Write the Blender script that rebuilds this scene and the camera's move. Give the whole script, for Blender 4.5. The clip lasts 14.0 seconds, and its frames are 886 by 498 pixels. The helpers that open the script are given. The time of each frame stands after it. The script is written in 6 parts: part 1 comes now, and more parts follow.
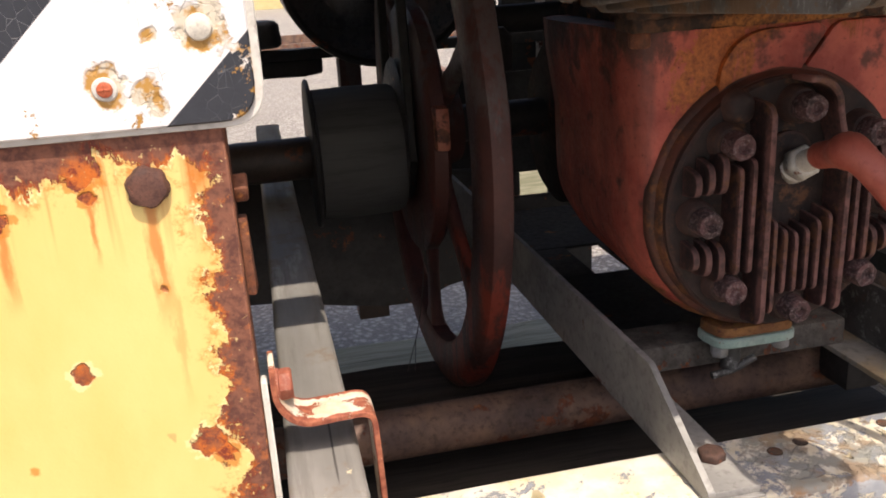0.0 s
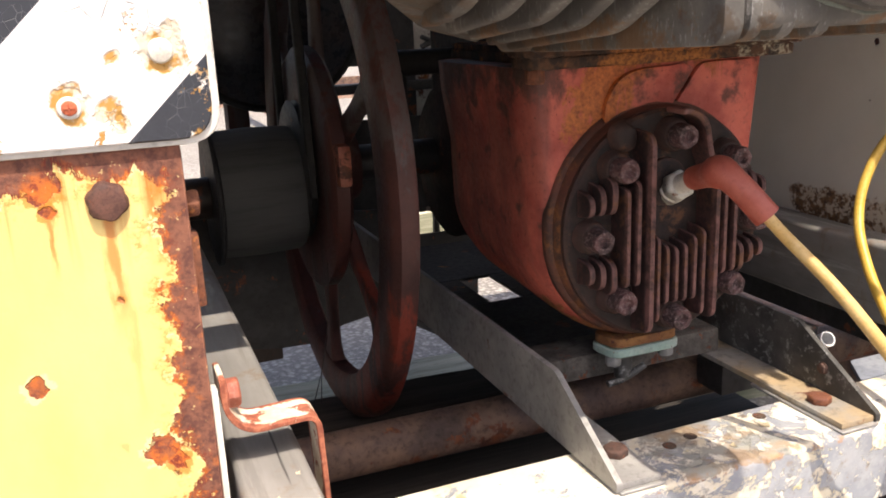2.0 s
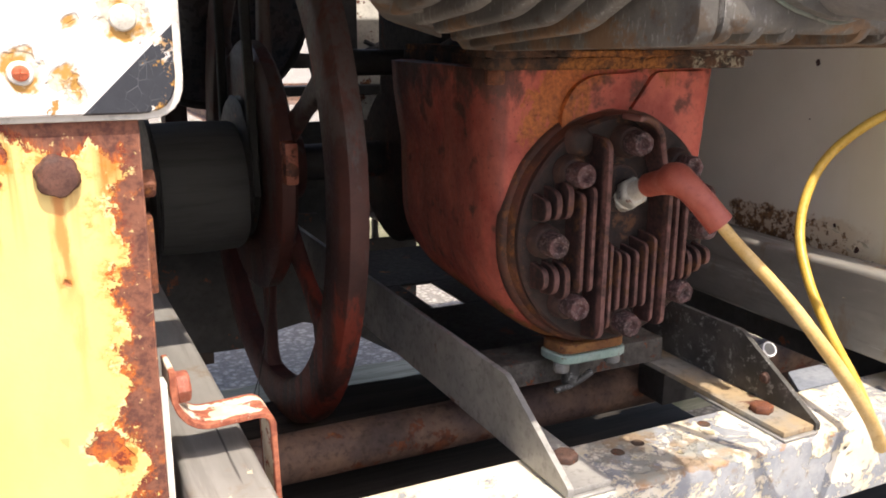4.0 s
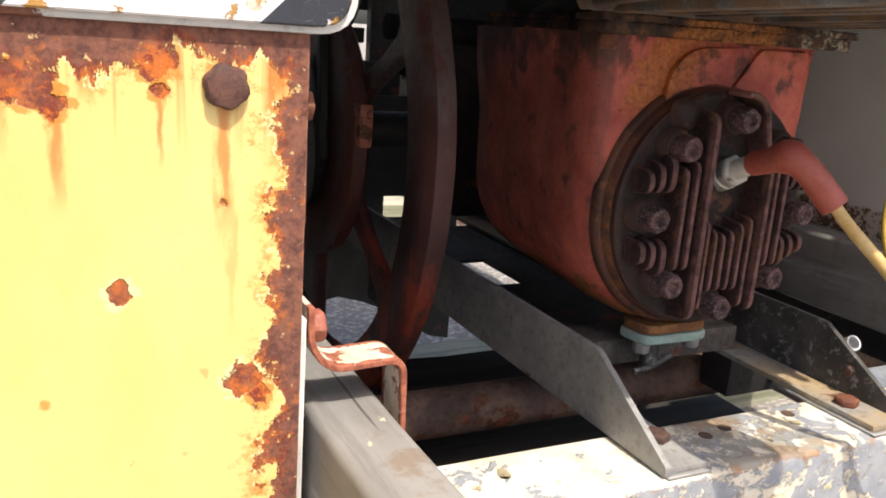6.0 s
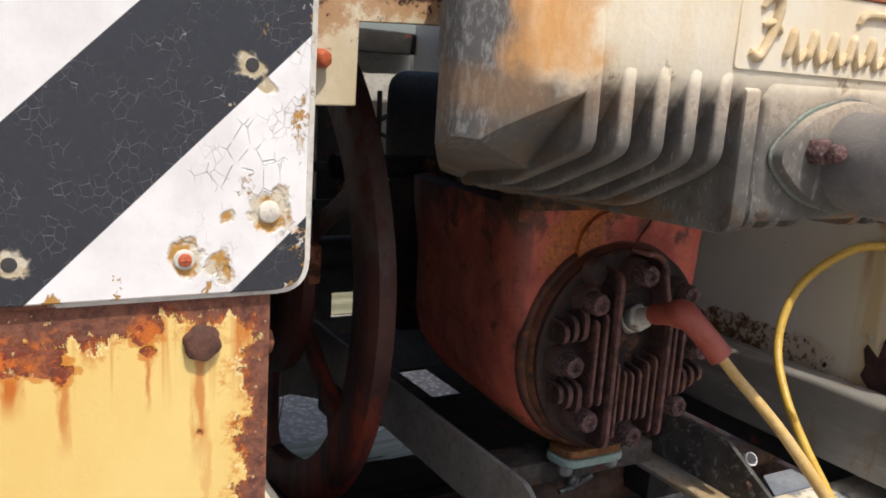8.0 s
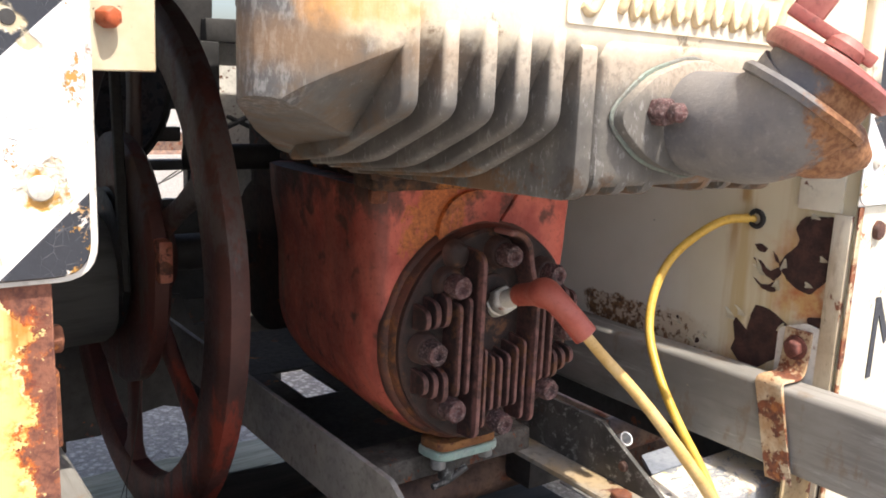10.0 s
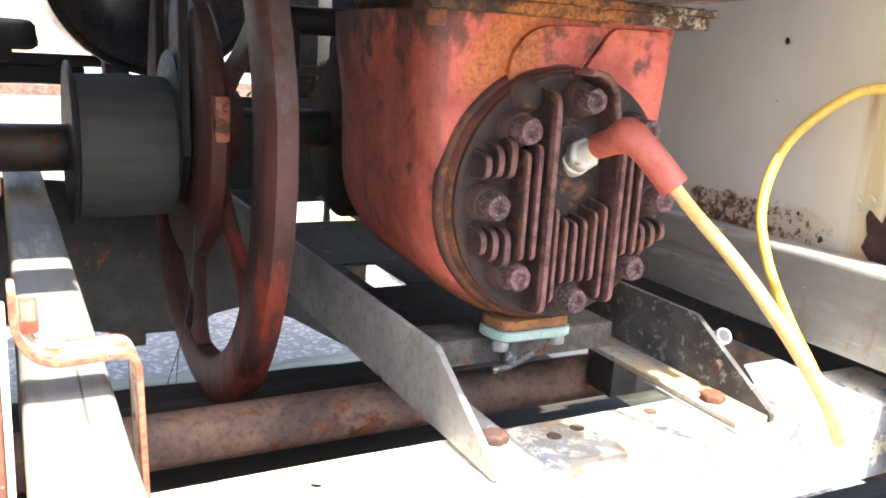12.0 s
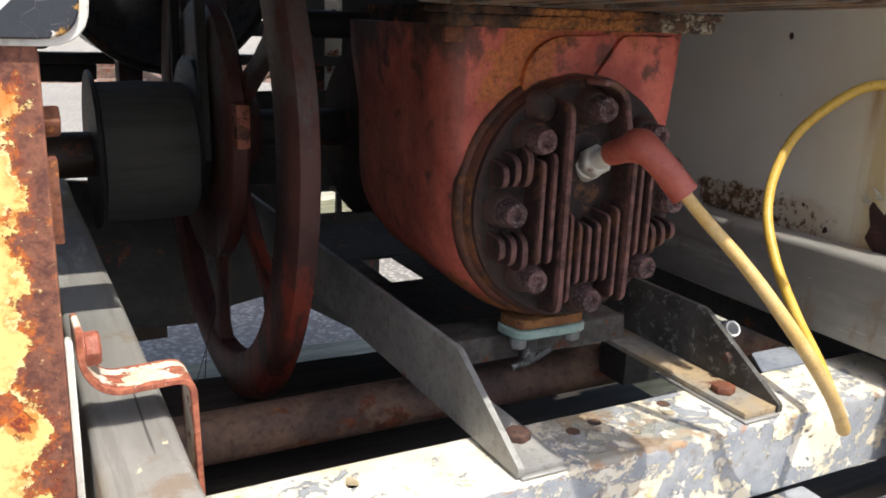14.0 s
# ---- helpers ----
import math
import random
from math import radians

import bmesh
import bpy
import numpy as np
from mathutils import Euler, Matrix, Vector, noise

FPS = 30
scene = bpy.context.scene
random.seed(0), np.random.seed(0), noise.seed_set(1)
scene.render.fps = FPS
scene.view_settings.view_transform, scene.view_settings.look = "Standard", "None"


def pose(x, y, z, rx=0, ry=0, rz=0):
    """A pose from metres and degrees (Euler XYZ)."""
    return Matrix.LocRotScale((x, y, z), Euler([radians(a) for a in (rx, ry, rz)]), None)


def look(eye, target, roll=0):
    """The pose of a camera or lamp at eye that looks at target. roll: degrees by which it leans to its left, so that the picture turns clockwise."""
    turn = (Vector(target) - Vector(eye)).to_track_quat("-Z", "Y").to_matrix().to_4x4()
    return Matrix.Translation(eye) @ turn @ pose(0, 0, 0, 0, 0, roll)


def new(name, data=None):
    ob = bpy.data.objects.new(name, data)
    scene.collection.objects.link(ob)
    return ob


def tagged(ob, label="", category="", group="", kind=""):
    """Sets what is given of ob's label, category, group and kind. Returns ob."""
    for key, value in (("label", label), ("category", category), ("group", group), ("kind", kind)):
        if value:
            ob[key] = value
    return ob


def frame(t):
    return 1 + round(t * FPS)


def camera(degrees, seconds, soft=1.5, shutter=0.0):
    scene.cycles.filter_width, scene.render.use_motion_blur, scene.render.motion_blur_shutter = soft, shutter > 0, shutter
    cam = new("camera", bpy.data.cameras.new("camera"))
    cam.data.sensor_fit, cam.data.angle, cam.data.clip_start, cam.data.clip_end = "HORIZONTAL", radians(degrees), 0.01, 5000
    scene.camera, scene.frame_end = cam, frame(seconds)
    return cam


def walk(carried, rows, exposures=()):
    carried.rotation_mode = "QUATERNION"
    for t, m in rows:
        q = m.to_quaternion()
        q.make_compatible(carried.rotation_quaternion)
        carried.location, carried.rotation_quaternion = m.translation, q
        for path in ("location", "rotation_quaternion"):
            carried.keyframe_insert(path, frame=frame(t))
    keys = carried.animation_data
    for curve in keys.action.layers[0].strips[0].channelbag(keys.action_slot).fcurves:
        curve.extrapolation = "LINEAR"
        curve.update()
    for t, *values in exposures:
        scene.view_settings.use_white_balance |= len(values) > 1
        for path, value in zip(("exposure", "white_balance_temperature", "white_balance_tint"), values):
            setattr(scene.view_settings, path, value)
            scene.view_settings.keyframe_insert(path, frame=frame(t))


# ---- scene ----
cam = camera(55.4, 14.0, 1.8)
PATH = [
    (0, (0.0127, 0.0363, 0.9060), (0.3978, 1.8940, 0.2740), -3.4),
    (0.5, (-0.0089, 0.0201, 0.8890), (0.5019, 1.8683, 0.3200), -1.6),
    (1, (0.0118, -0.0197, 0.9130), (0.6070, 1.8116, 0.3730), -3.0),
    (1.5, (-0.0092, -0.0190, 0.9030), (0.6278, 1.8049, 0.3840), -3.4),
    (2, (-0.0365, 0.0020, 0.8960), (0.6578, 1.8029, 0.3700), -2.5),
    (2.5, (-0.0491, 0.0154, 0.8860), (0.7014, 1.7923, 0.3580), -0.9),
    (3, (-0.0472, 0.0124, 0.8850), (0.7508, 1.7736, 0.3710), -0.6),
    (3.2, (-0.0440, 0.0183, 0.8850), (0.7766, 1.7677, 0.3690), -0.5),
    (5.3, (-0.0818, 0.0226, 0.8750), (0.7903, 1.7602, 0.4020), 1.3),
    (5.5, (-0.0867, 0.0268, 0.8800), (0.7686, 1.7680, 0.3900), 2.4),
    (6, (-0.1202, 0.0690, 0.8470), (0.7477, 1.7997, 0.3420), 4.2),
    (6.5, (-0.1534, 0.0921, 0.8260), (0.6747, 1.8293, 0.2800), 5.3),
    (7, (-0.1081, 0.0735, 0.8390), (0.6993, 1.8174, 0.2860), 4.5),
    (7.5, (-0.1074, 0.0365, 0.8800), (0.7370, 1.7791, 0.3790), 3.8),
    (8, (-0.1494, 0.0079, 0.9620), (0.8295, 1.7078, 0.5700), 3.8),
    (8.2, (-0.1481, -0.0121, 0.9820), (0.9008, 1.6573, 0.6440), 4.1),
    (10.3, (-0.0800, 0.0185, 0.9280), (1.0916, 1.5906, 0.5350), 2.7),
    (10.5, (-0.0760, 0.0174, 0.9200), (1.0769, 1.5981, 0.5040), 3.0),
    (11, (-0.0676, -0.0009, 0.9120), (1.0178, 1.6252, 0.4950), 3.4),
    (11.5, (-0.0184, 0.0334, 0.8570), (0.9780, 1.7186, 0.4470), 3.8),
    (12, (0.0013, 0.0527, 0.8250), (0.9197, 1.7667, 0.3600), 3.5),
    (12.5, (-0.0014, 0.0618, 0.8270), (0.8639, 1.7757, 0.2670), 2.2),
    (13, (-0.0472, 0.0974, 0.8120), (0.7863, 1.8164, 0.2210), 2.5),
    (13.5, (-0.0354, 0.0900, 0.8330), (0.8120, 1.8065, 0.2560), 3.0),
    (14, (-0.0222, 0.0405, 0.8590), (0.8838, 1.7429, 0.3280), 2.2),
]
EXPOSURES = [(0.0, 0.37, 7000, 16.0), (0.5, 0.37, 6984, 15.8), (1.0, 0.52, 6969, 15.7), (1.5, 0.72, 6953, 15.5), (2.0, 0.8, 6938, 15.4), (3.2, 0.8, 6900, 15.0), (5.5, 0.97, 6695, 12.5), (6.0, 0.6, 6650, 12.0), (6.5, -0.3, 6627, 11.8), (7.0, -0.36, 6605, 11.5), (7.5, -0.18, 6582, 11.3), (8.2, 0.02, 6550, 11.0), (10.3, 1.07, 6600, 12.0), (11.0, 1.45, 6512, 11.4), (11.5, 2.22, 6450, 11.0), (12.0, 2.44, 6375, 10.0), (12.5, 2.32, 6300, 9.0), (13.0, 1.6, 6300, 9.0), (13.5, 0.39, 6300, 9.0), (14.0, 0.57, 6300, 9.0)]
walk(cam, [(t, look(eye, target, roll)) for t, eye, target, roll in PATH], EXPOSURES)

# ---- daylight ----
SUN_FROM = Vector((0.13, -1.0, 1.95)).normalized()
world = bpy.data.worlds.new("sky")
scene.world = world
world.use_nodes = True
wn = world.node_tree
sky = wn.nodes.new("ShaderNodeTexSky")
sky.sky_type = "NISHITA"
sky.sun_disc = False
sky.dust_density = 4.0
sky.sun_elevation = math.asin(SUN_FROM.z)
sky.sun_rotation = math.atan2(SUN_FROM.x, SUN_FROM.y)
wn.nodes["Background"].inputs["Strength"].default_value = 0.15
wn.links.new(sky.outputs[0], wn.nodes["Background"].inputs["Color"])
sun_data = bpy.data.lights.new("sun", "SUN")
sun_data.energy, sun_data.angle, sun_data.color = 3.7, radians(0.53), (1.0, 0.94, 0.83)
sun = new("sun", sun_data)
sun.matrix_world = look(SUN_FROM * 20, (0, 0, 0))


# ---- material helpers ----
class Graph:
    """A small wrapper to write node materials as expressions."""

    def __init__(self, name):
        self.mat = bpy.data.materials.new(name)
        self.mat.use_nodes = True
        self.tree = self.mat.node_tree
        self.bsdf = self.tree.nodes["Principled BSDF"]
        self.geo = self.tree.nodes.new("ShaderNodeNewGeometry")
        self.split = None

    def put(self, value, socket):
        if isinstance(value, bpy.types.NodeSocket):
            self.tree.links.new(value, socket)
        elif isinstance(value, tuple) and len(value) == 3 and socket.type == "RGBA":
            socket.default_value = (*value, 1)
        else:
            socket.default_value = value

    def math(self, op, a, b=0.0, clamp=False):
        n = self.tree.nodes.new("ShaderNodeMath")
        n.operation, n.use_clamp = op, clamp
        self.put(a, n.inputs[0]), self.put(b, n.inputs[1])
        return n.outputs[0]

    def add(self, a, b):
        return self.math("ADD", a, b)

    def sub(self, a, b):
        return self.math("SUBTRACT", a, b)

    def mul(self, a, b):
        return self.math("MULTIPLY", a, b)

    def top(self, a, b):
        return self.math("MAXIMUM", a, b)

    def axis(self, i):
        if self.split is None:
            self.split = self.tree.nodes.new("ShaderNodeSeparateXYZ")
            self.tree.links.new(self.geo.outputs["Position"], self.split.inputs[0])
        return self.split.outputs[i]

    def where(self, stretch=(1, 1, 1), shift=(0, 0, 0)):
        n = self.tree.nodes.new("ShaderNodeMapping")
        self.tree.links.new(self.geo.outputs["Position"], n.inputs[0])
        n.inputs["Scale"].default_value, n.inputs["Location"].default_value = stretch, shift
        return n.outputs[0]

    def noise(self, scale, detail=5, rough=0.6, stretch=(1, 1, 1), shift=(0, 0, 0), warp=0.0):
        n = self.tree.nodes.new("ShaderNodeTexNoise")
        n.inputs["Scale"].default_value, n.inputs["Detail"].default_value = scale, detail
        n.inputs["Roughness"].default_value, n.inputs["Distortion"].default_value = rough, warp
        self.tree.links.new(self.where(stretch, shift), n.inputs["Vector"])
        return n.outputs["Fac"]

    def cells(self, scale, feature="F1", stretch=(1, 1, 1), shift=(0, 0, 0)):
        n = self.tree.nodes.new("ShaderNodeTexVoronoi")
        n.feature = feature
        n.inputs["Scale"].default_value = scale
        self.tree.links.new(self.where(stretch, shift), n.inputs["Vector"])
        return n.outputs["Distance"]

    def step(self, x, lo, hi, a=0.0, b=1.0):
        n = self.tree.nodes.new("ShaderNodeMapRange")
        n.interpolation_type = "SMOOTHSTEP"
        self.put(x, n.inputs[0])
        for i, v in enumerate((lo, hi, a, b)):
            n.inputs[i + 1].default_value = v
        return n.outputs[0]

    def mix(self, fac, a, b):
        n = self.tree.nodes.new("ShaderNodeMix")
        n.data_type = "RGBA"
        self.put(fac, n.inputs[0]), self.put(a, n.inputs[6]), self.put(b, n.inputs[7])
        return n.outputs[2]

    def spot(self, centre, radius, soft, fray=0.0, frays=60):
        """A ragged round mark about a place."""
        d = self.tree.nodes.new("ShaderNodeVectorMath")
        d.operation = "DISTANCE"
        self.tree.links.new(self.geo.outputs["Position"], d.inputs[0])
        d.inputs[1].default_value = centre
        r = d.outputs["Value"]
        if fray:
            r = self.add(r, self.mul(self.sub(self.noise(frays, 4), 0.5), fray))
        return self.step(r, radius + soft, radius - soft)

    def done(self, colour, rough=0.6, metal=0.0, bump=None, height=0.002, strength=0.6):
        self.put(colour, self.bsdf.inputs["Base Color"])
        self.put(rough, self.bsdf.inputs["Roughness"])
        self.put(metal, self.bsdf.inputs["Metallic"])
        if bump is not None:
            n = self.tree.nodes.new("ShaderNodeBump")
            n.inputs["Strength"].default_value, n.inputs["Distance"].default_value = strength, height
            self.put(bump, n.inputs["Height"])
            self.tree.links.new(n.outputs[0], self.bsdf.inputs["Normal"])
        return self.mat


RUST_DARK, RUST, RUST_LIGHT = (0.09, 0.032, 0.022), (0.23, 0.075, 0.032), (0.46, 0.17, 0.045)


def rust_colour(g, scale=90):
    low = g.mix(g.step(g.noise(scale, 6, 0.7), 0.35, 0.65), RUST_DARK, RUST)
    return g.mix(g.step(g.noise(scale * 0.45, 4, shift=(3, 1, 2)), 0.56, 0.72), low, RUST_LIGHT)


def worn(name, base, second, scale=40, rust=0.0, grime=0.3, rough=0.6, metal=0.0, stretch=(1, 1, 1), relief=0.0008, dark=(0.02, 0.017, 0.015)):
    """Paint or metal with blotches, fine grain, grime and patches of rust. rust: share of the surface."""
    g = Graph(name)
    broad, fine = g.noise(scale, 5, 0.62, stretch), g.noise(scale * 7, 4, 0.7, stretch, (2, 5, 1))
    colour = g.mix(g.step(broad, 0.36, 0.66), base, second)
    colour = g.mix(g.mul(g.step(fine, 0.48, 0.72), grime), colour, dark)
    colour = g.mix(g.mul(g.step(g.noise(scale * 0.5, 6, 0.7, shift=(7, 2, 9)), 0.5, 0.7), grime), colour, dark)
    bump, roughness = g.add(g.mul(broad, 0.6), g.mul(fine, 0.5)), g.step(fine, 0.2, 0.8, rough - 0.12, min(1, rough + 0.15))
    if rust:
        mask = g.step(g.add(g.noise(scale * 0.8, 8, 0.68, shift=(4, 4, 8)), g.mul(fine, 0.18)), 0.72 - rust * 0.42, 0.76 - rust * 0.42)
        colour = g.mix(mask, colour, rust_colour(g, scale * 3))
        bump = g.sub(bump, g.mul(mask, 0.6))
    return g.done(colour, roughness, metal, bump, relief)


# ---- materials ----
def panel_paint():
    """Cream yellow enamel that rust has eaten from the free edge and the top, with streaks below the bolts."""
    g = Graph("yellow enamel with rusted edge")
    x, z = g.axis(0), g.axis(2)
    ragged, chips = g.noise(34, 9, 0.74), g.noise(120, 6, 0.75, shift=(4, 2, 6))
    fine = g.noise(260, 5, 0.7)
    yellow = g.mix(g.step(g.noise(14, 4, stretch=(1, 1, 0.5)), 0.3, 0.7), (0.79, 0.555, 0.185), (0.83, 0.625, 0.24))
    yellow = g.mix(g.mul(g.step(g.noise(90, 3, shift=(1, 1, 1)), 0.70, 0.74), 0.5), yellow, (0.40, 0.27, 0.10))
    tooth = g.add(g.mul(g.sub(ragged, 0.5), -0.075), g.mul(g.sub(chips, 0.5), -0.022))
    edge = g.add(g.sub(-0.005, x), tooth)
    lobes = g.add(g.mul(g.sub(g.noise(30, 7, 0.7, (1, 1, 0.3)), 0.5), -0.09), g.mul(g.sub(chips, 0.5), -0.025))
    crown = g.add(g.sub(0.842, z), lobes)
    wear = g.math("MINIMUM", edge, g.add(crown, -0.005))
    runs = g.noise(70, 4, 0.6, (1, 1, 0.04))
    drip = g.mul(g.step(runs, 0.52, 0.66), g.step(z, 0.77, 0.825, 0.0, 1.0))
    wander = g.mul(g.sub(g.noise(110, 5, 0.65, (1, 1, 0.25)), 0.5), 0.016)
    for cx, wide, low, high, k in ((-0.0432, 0.0055, 0.735, 0.812, 0.75), (-0.040, 0.0032, 0.690, 0.775, 0.35), (-0.0695, 0.0030, 0.775, 0.815, 0.8), (-0.111, 0.0052, 0.755, 0.808, 0.75), (-0.097, 0.0050, 0.805, 0.826, 0.8), (-0.135, 0.0080, 0.780, 0.815, 1.0), (-0.021, 0.0085, 0.800, 0.835, 0.8)):
        run = g.step(g.math("ABSOLUTE", g.add(g.add(x, -cx), wander)), wide, wide * 0.15)
        drip = g.top(drip, g.mul(g.mul(run, g.step(z, low, high * 0.55 + low * 0.45, 0.0, k)), g.step(z, high + 0.006, high + 0.001)))
    colour = g.mix(g.mul(drip, 0.95), yellow, (0.53, 0.125, 0.012))
    colour = g.mix(g.mul(g.step(wear, 0.030, 0.012), g.step(chips, 0.45, 0.58)), colour, (0.61, 0.205, 0.028))
    colour = g.mix(g.mul(g.step(wear, 0.0190, 0.0160), g.step(g.noise(95, 5, 0.7, shift=(8, 1, 3)), 0.50, 0.56)), colour, (0.88, 0.74, 0.36))
    eaten = g.step(wear, 0.0152, 0.0142)
    blots = ((-0.088, 0.7238, 0.0052, 1), (-0.120, 0.6744, 0.002, 0), (-0.0432, 0.7637, 0.0022, 0), (-0.0335, 0.6772, 0.0085, 1), (-0.026, 0.668, 0.006, 0), (-0.0699, 0.8135, 0.0035, 0), (-0.0715, 0.825, 0.008, 0), (-0.1205, 0.814, 0.010, 0), (-0.112, 0.807, 0.006, 0), (-0.135, 0.816, 0.010, 0))
    margin = g.step(wear, 0.0085, 0.0140)
    for cx, cz, r, pale in blots:
        colour = g.mix(g.mul(g.spot((cx, 0.444, cz), r + min(0.0020, r * 0.5), 0.0010, min(0.018, r * 3), 170), 0.8), colour, (0.88, 0.74, 0.38) if pale else (0.60, 0.22, 0.03))
        eaten = g.top(eaten, g.spot((cx, 0.444, cz), r, 0.0006, min(0.018, r * 3), 130))
        margin = g.top(margin, g.mul(g.spot((cx, 0.444, cz), r, 0.003, 0.018, 130), 0.8))
    scale = g.mix(g.step(g.noise(140, 6, 0.7), 0.36, 0.62), (0.105, 0.038, 0.028), (0.23, 0.092, 0.056))
    scale = g.mix(g.mul(margin, g.step(g.noise(75, 6, 0.7, shift=(2, 2, 2)), 0.40, 0.56, 0.35, 1.0)), scale, g.mix(g.step(chips, 0.44, 0.56), (0.20, 0.034, 0.016), (0.58, 0.145, 0.020)))
    scale = g.mix(g.mul(g.step(g.noise(60, 6, 0.7, shift=(3, 1, 2)), 0.58, 0.68), 0.8), scale, (0.44, 0.13, 0.034))
    scale = g.mix(g.step(g.noise(170, 4, 0.7, shift=(6, 1, 2)), 0.64, 0.68), scale, (0.62, 0.44, 0.20))
    colour = g.mix(eaten, colour, scale)
    bump = g.sub(g.mul(fine, 0.15), g.mul(eaten, g.add(0.35, g.add(g.mul(fine, 0.8), g.mul(chips, 0.7)))))
    return g.done(colour, g.step(eaten, 0, 1, 0.38, 0.85), 0.0, bump, 0.0012, 0.9)


def stripe_paint(name, shift, sign):
    """White and black slanting stripes, crazed, with flaked patches that show ochre primer."""
    g = Graph(name)
    x, z = g.axis(0), g.axis(2)
    run = g.math("FRACT", g.mul(g.add(g.sub(z, g.mul(x, 0.977 * sign)), shift), 1 / 0.190))
    black = g.mul(g.step(run, 0.0, 0.004), g.step(run, 0.497, 0.493))
    crack = g.cells(210, "DISTANCE_TO_EDGE", (1, 1, 0.75), shift=(0.3, 0.1, 0.2))
    crazed = g.mul(g.mul(g.step(crack, 0.035, 0.010), g.step(g.noise(60, 4, shift=(1, 0, 4)), 0.45, 0.6)), g.step(g.noise(15, 3, shift=(1, 0, 4)), 0.40, 0.52))
    fine = g.noise(190, 5, 0.7)
    white = g.mix(g.step(g.noise(20, 5), 0.3, 0.75), (0.86, 0.86, 0.88), (0.70, 0.69, 0.70))
    white = g.mix(g.mul(g.step(fine, 0.66, 0.76), 0.22), white, (0.3, 0.27, 0.25))
    white = g.mix(g.mul(g.mul(crazed, g.step(x, -0.055, -0.03)), 0.35), white, (0.36, 0.35, 0.36))
    ink = g.mix(g.mul(crazed, 0.4), g.mix(fine, (0.022, 0.025, 0.034), (0.04, 0.044, 0.055)), (0.3, 0.31, 0.33))
    colour = g.mix(black, white, ink)
    plates = g.cells(110, "DISTANCE_TO_EDGE", (1, 1, 0.7), (0.1, 0.4, 0.3))
    lifted = g.mul(g.mul(g.step(plates, 0.030, 0.008), g.spot((-0.024, 0.440, 0.912), 0.020, 0.010, 0.04, 50)), g.mul(g.sub(1.0, black), g.step(g.noise(70, 3, shift=(5, 5, 2)), 0.46, 0.56)))
    colour = g.mix(g.mul(lifted, 0.4), colour, (0.40, 0.39, 0.39))
    edge = g.sub(0.0135, x) if sign > 0 else g.sub(x, 0.7315)
    flake = g.noise(46, 8, 0.72, shift=(2, 0, 1))
    gone = g.step(g.sub(flake, g.mul(edge, 3.0)), 0.52, 0.535)
    low = g.step(g.sub(flake, g.mul(g.sub(z, 0.843), 5.0)), 0.545, 0.56)
    primer = g.mix(g.step(g.noise(80, 4), 0.45, 0.6), (0.45, 0.24, 0.06), (0.74, 0.72, 0.69))
    colour = g.mix(g.top(gone, low), colour, primer)
    bump = g.sub(g.mul(fine, 0.2), g.add(g.mul(g.mul(crazed, g.top(black, g.step(x, -0.055, -0.03))), 0.5), g.mul(g.top(gone, low), 0.4)))
    bump = g.sub(bump, g.mul(lifted, 1.2))
    if sign > 0:
        for cx, cz, r in ((-0.053, 0.8628, 0.0095), (-0.051, 0.871, 0.005), (-0.036, 0.859, 0.0065), (-0.032, 0.853, 0.005), (-0.044, 0.8665, 0.003), (-0.009, 0.887, 0.0115), (-0.004, 0.893, 0.007), (-0.018, 0.8845, 0.004), (-0.0195, 0.9633, 0.0075), (-0.1335, 0.8642, 0.0065), (-0.012, 0.953, 0.004), (-0.030, 0.886, 0.0035)):
            pale = (cx, cz) in ((-0.0195, 0.9633), (-0.1335, 0.8642), (-0.012, 0.953))
            m = g.spot((cx, 0.440, cz), r, 0.0015, 0.020, 75)
            colour = g.mix(m, colour, g.mix(g.step(g.noise(85, 5, shift=(5, 0, 0)), 0.47, 0.56), (0.50, 0.42, 0.28) if pale else (0.47, 0.25, 0.06), (0.62, 0.56, 0.45)))
            bump = g.sub(bump, g.mul(m, 0.6))
    return g.done(colour, 0.42, 0.0, bump, 0.0012, 0.8)


def flange_rust():
    """Dark greasy ring round the cylinder, with ochre rust caught along one side and below."""
    g = Graph("rust-caught cylinder flange")
    fine = g.noise(200, 5, 0.7)
    colour = g.mix(g.step(g.noise(30, 6), 0.36, 0.64), (0.060, 0.028, 0.021), (0.15, 0.050, 0.032))
    side = g.add(g.step(g.axis(0), 0.375, 0.315, -0.10, 0.05), g.step(g.axis(2), 0.66, 0.61, 0.0, 0.14))
    ochre = g.step(g.add(g.noise(36, 7, 0.7, shift=(1, 7, 3)), side), 0.52, 0.64)
    colour = g.mix(g.mul(ochre, 0.8), colour, g.mix(g.step(fine, 0.35, 0.65), (0.28, 0.105, 0.032), (0.12, 0.048, 0.022)))
    colour = g.mix(g.mul(g.step(fine, 0.60, 0.72), 0.5), colour, (0.03, 0.018, 0.015))
    return g.done(colour, 0.7, 0.0, g.add(fine, g.mul(ochre, 0.4)), 0.001, 0.7)


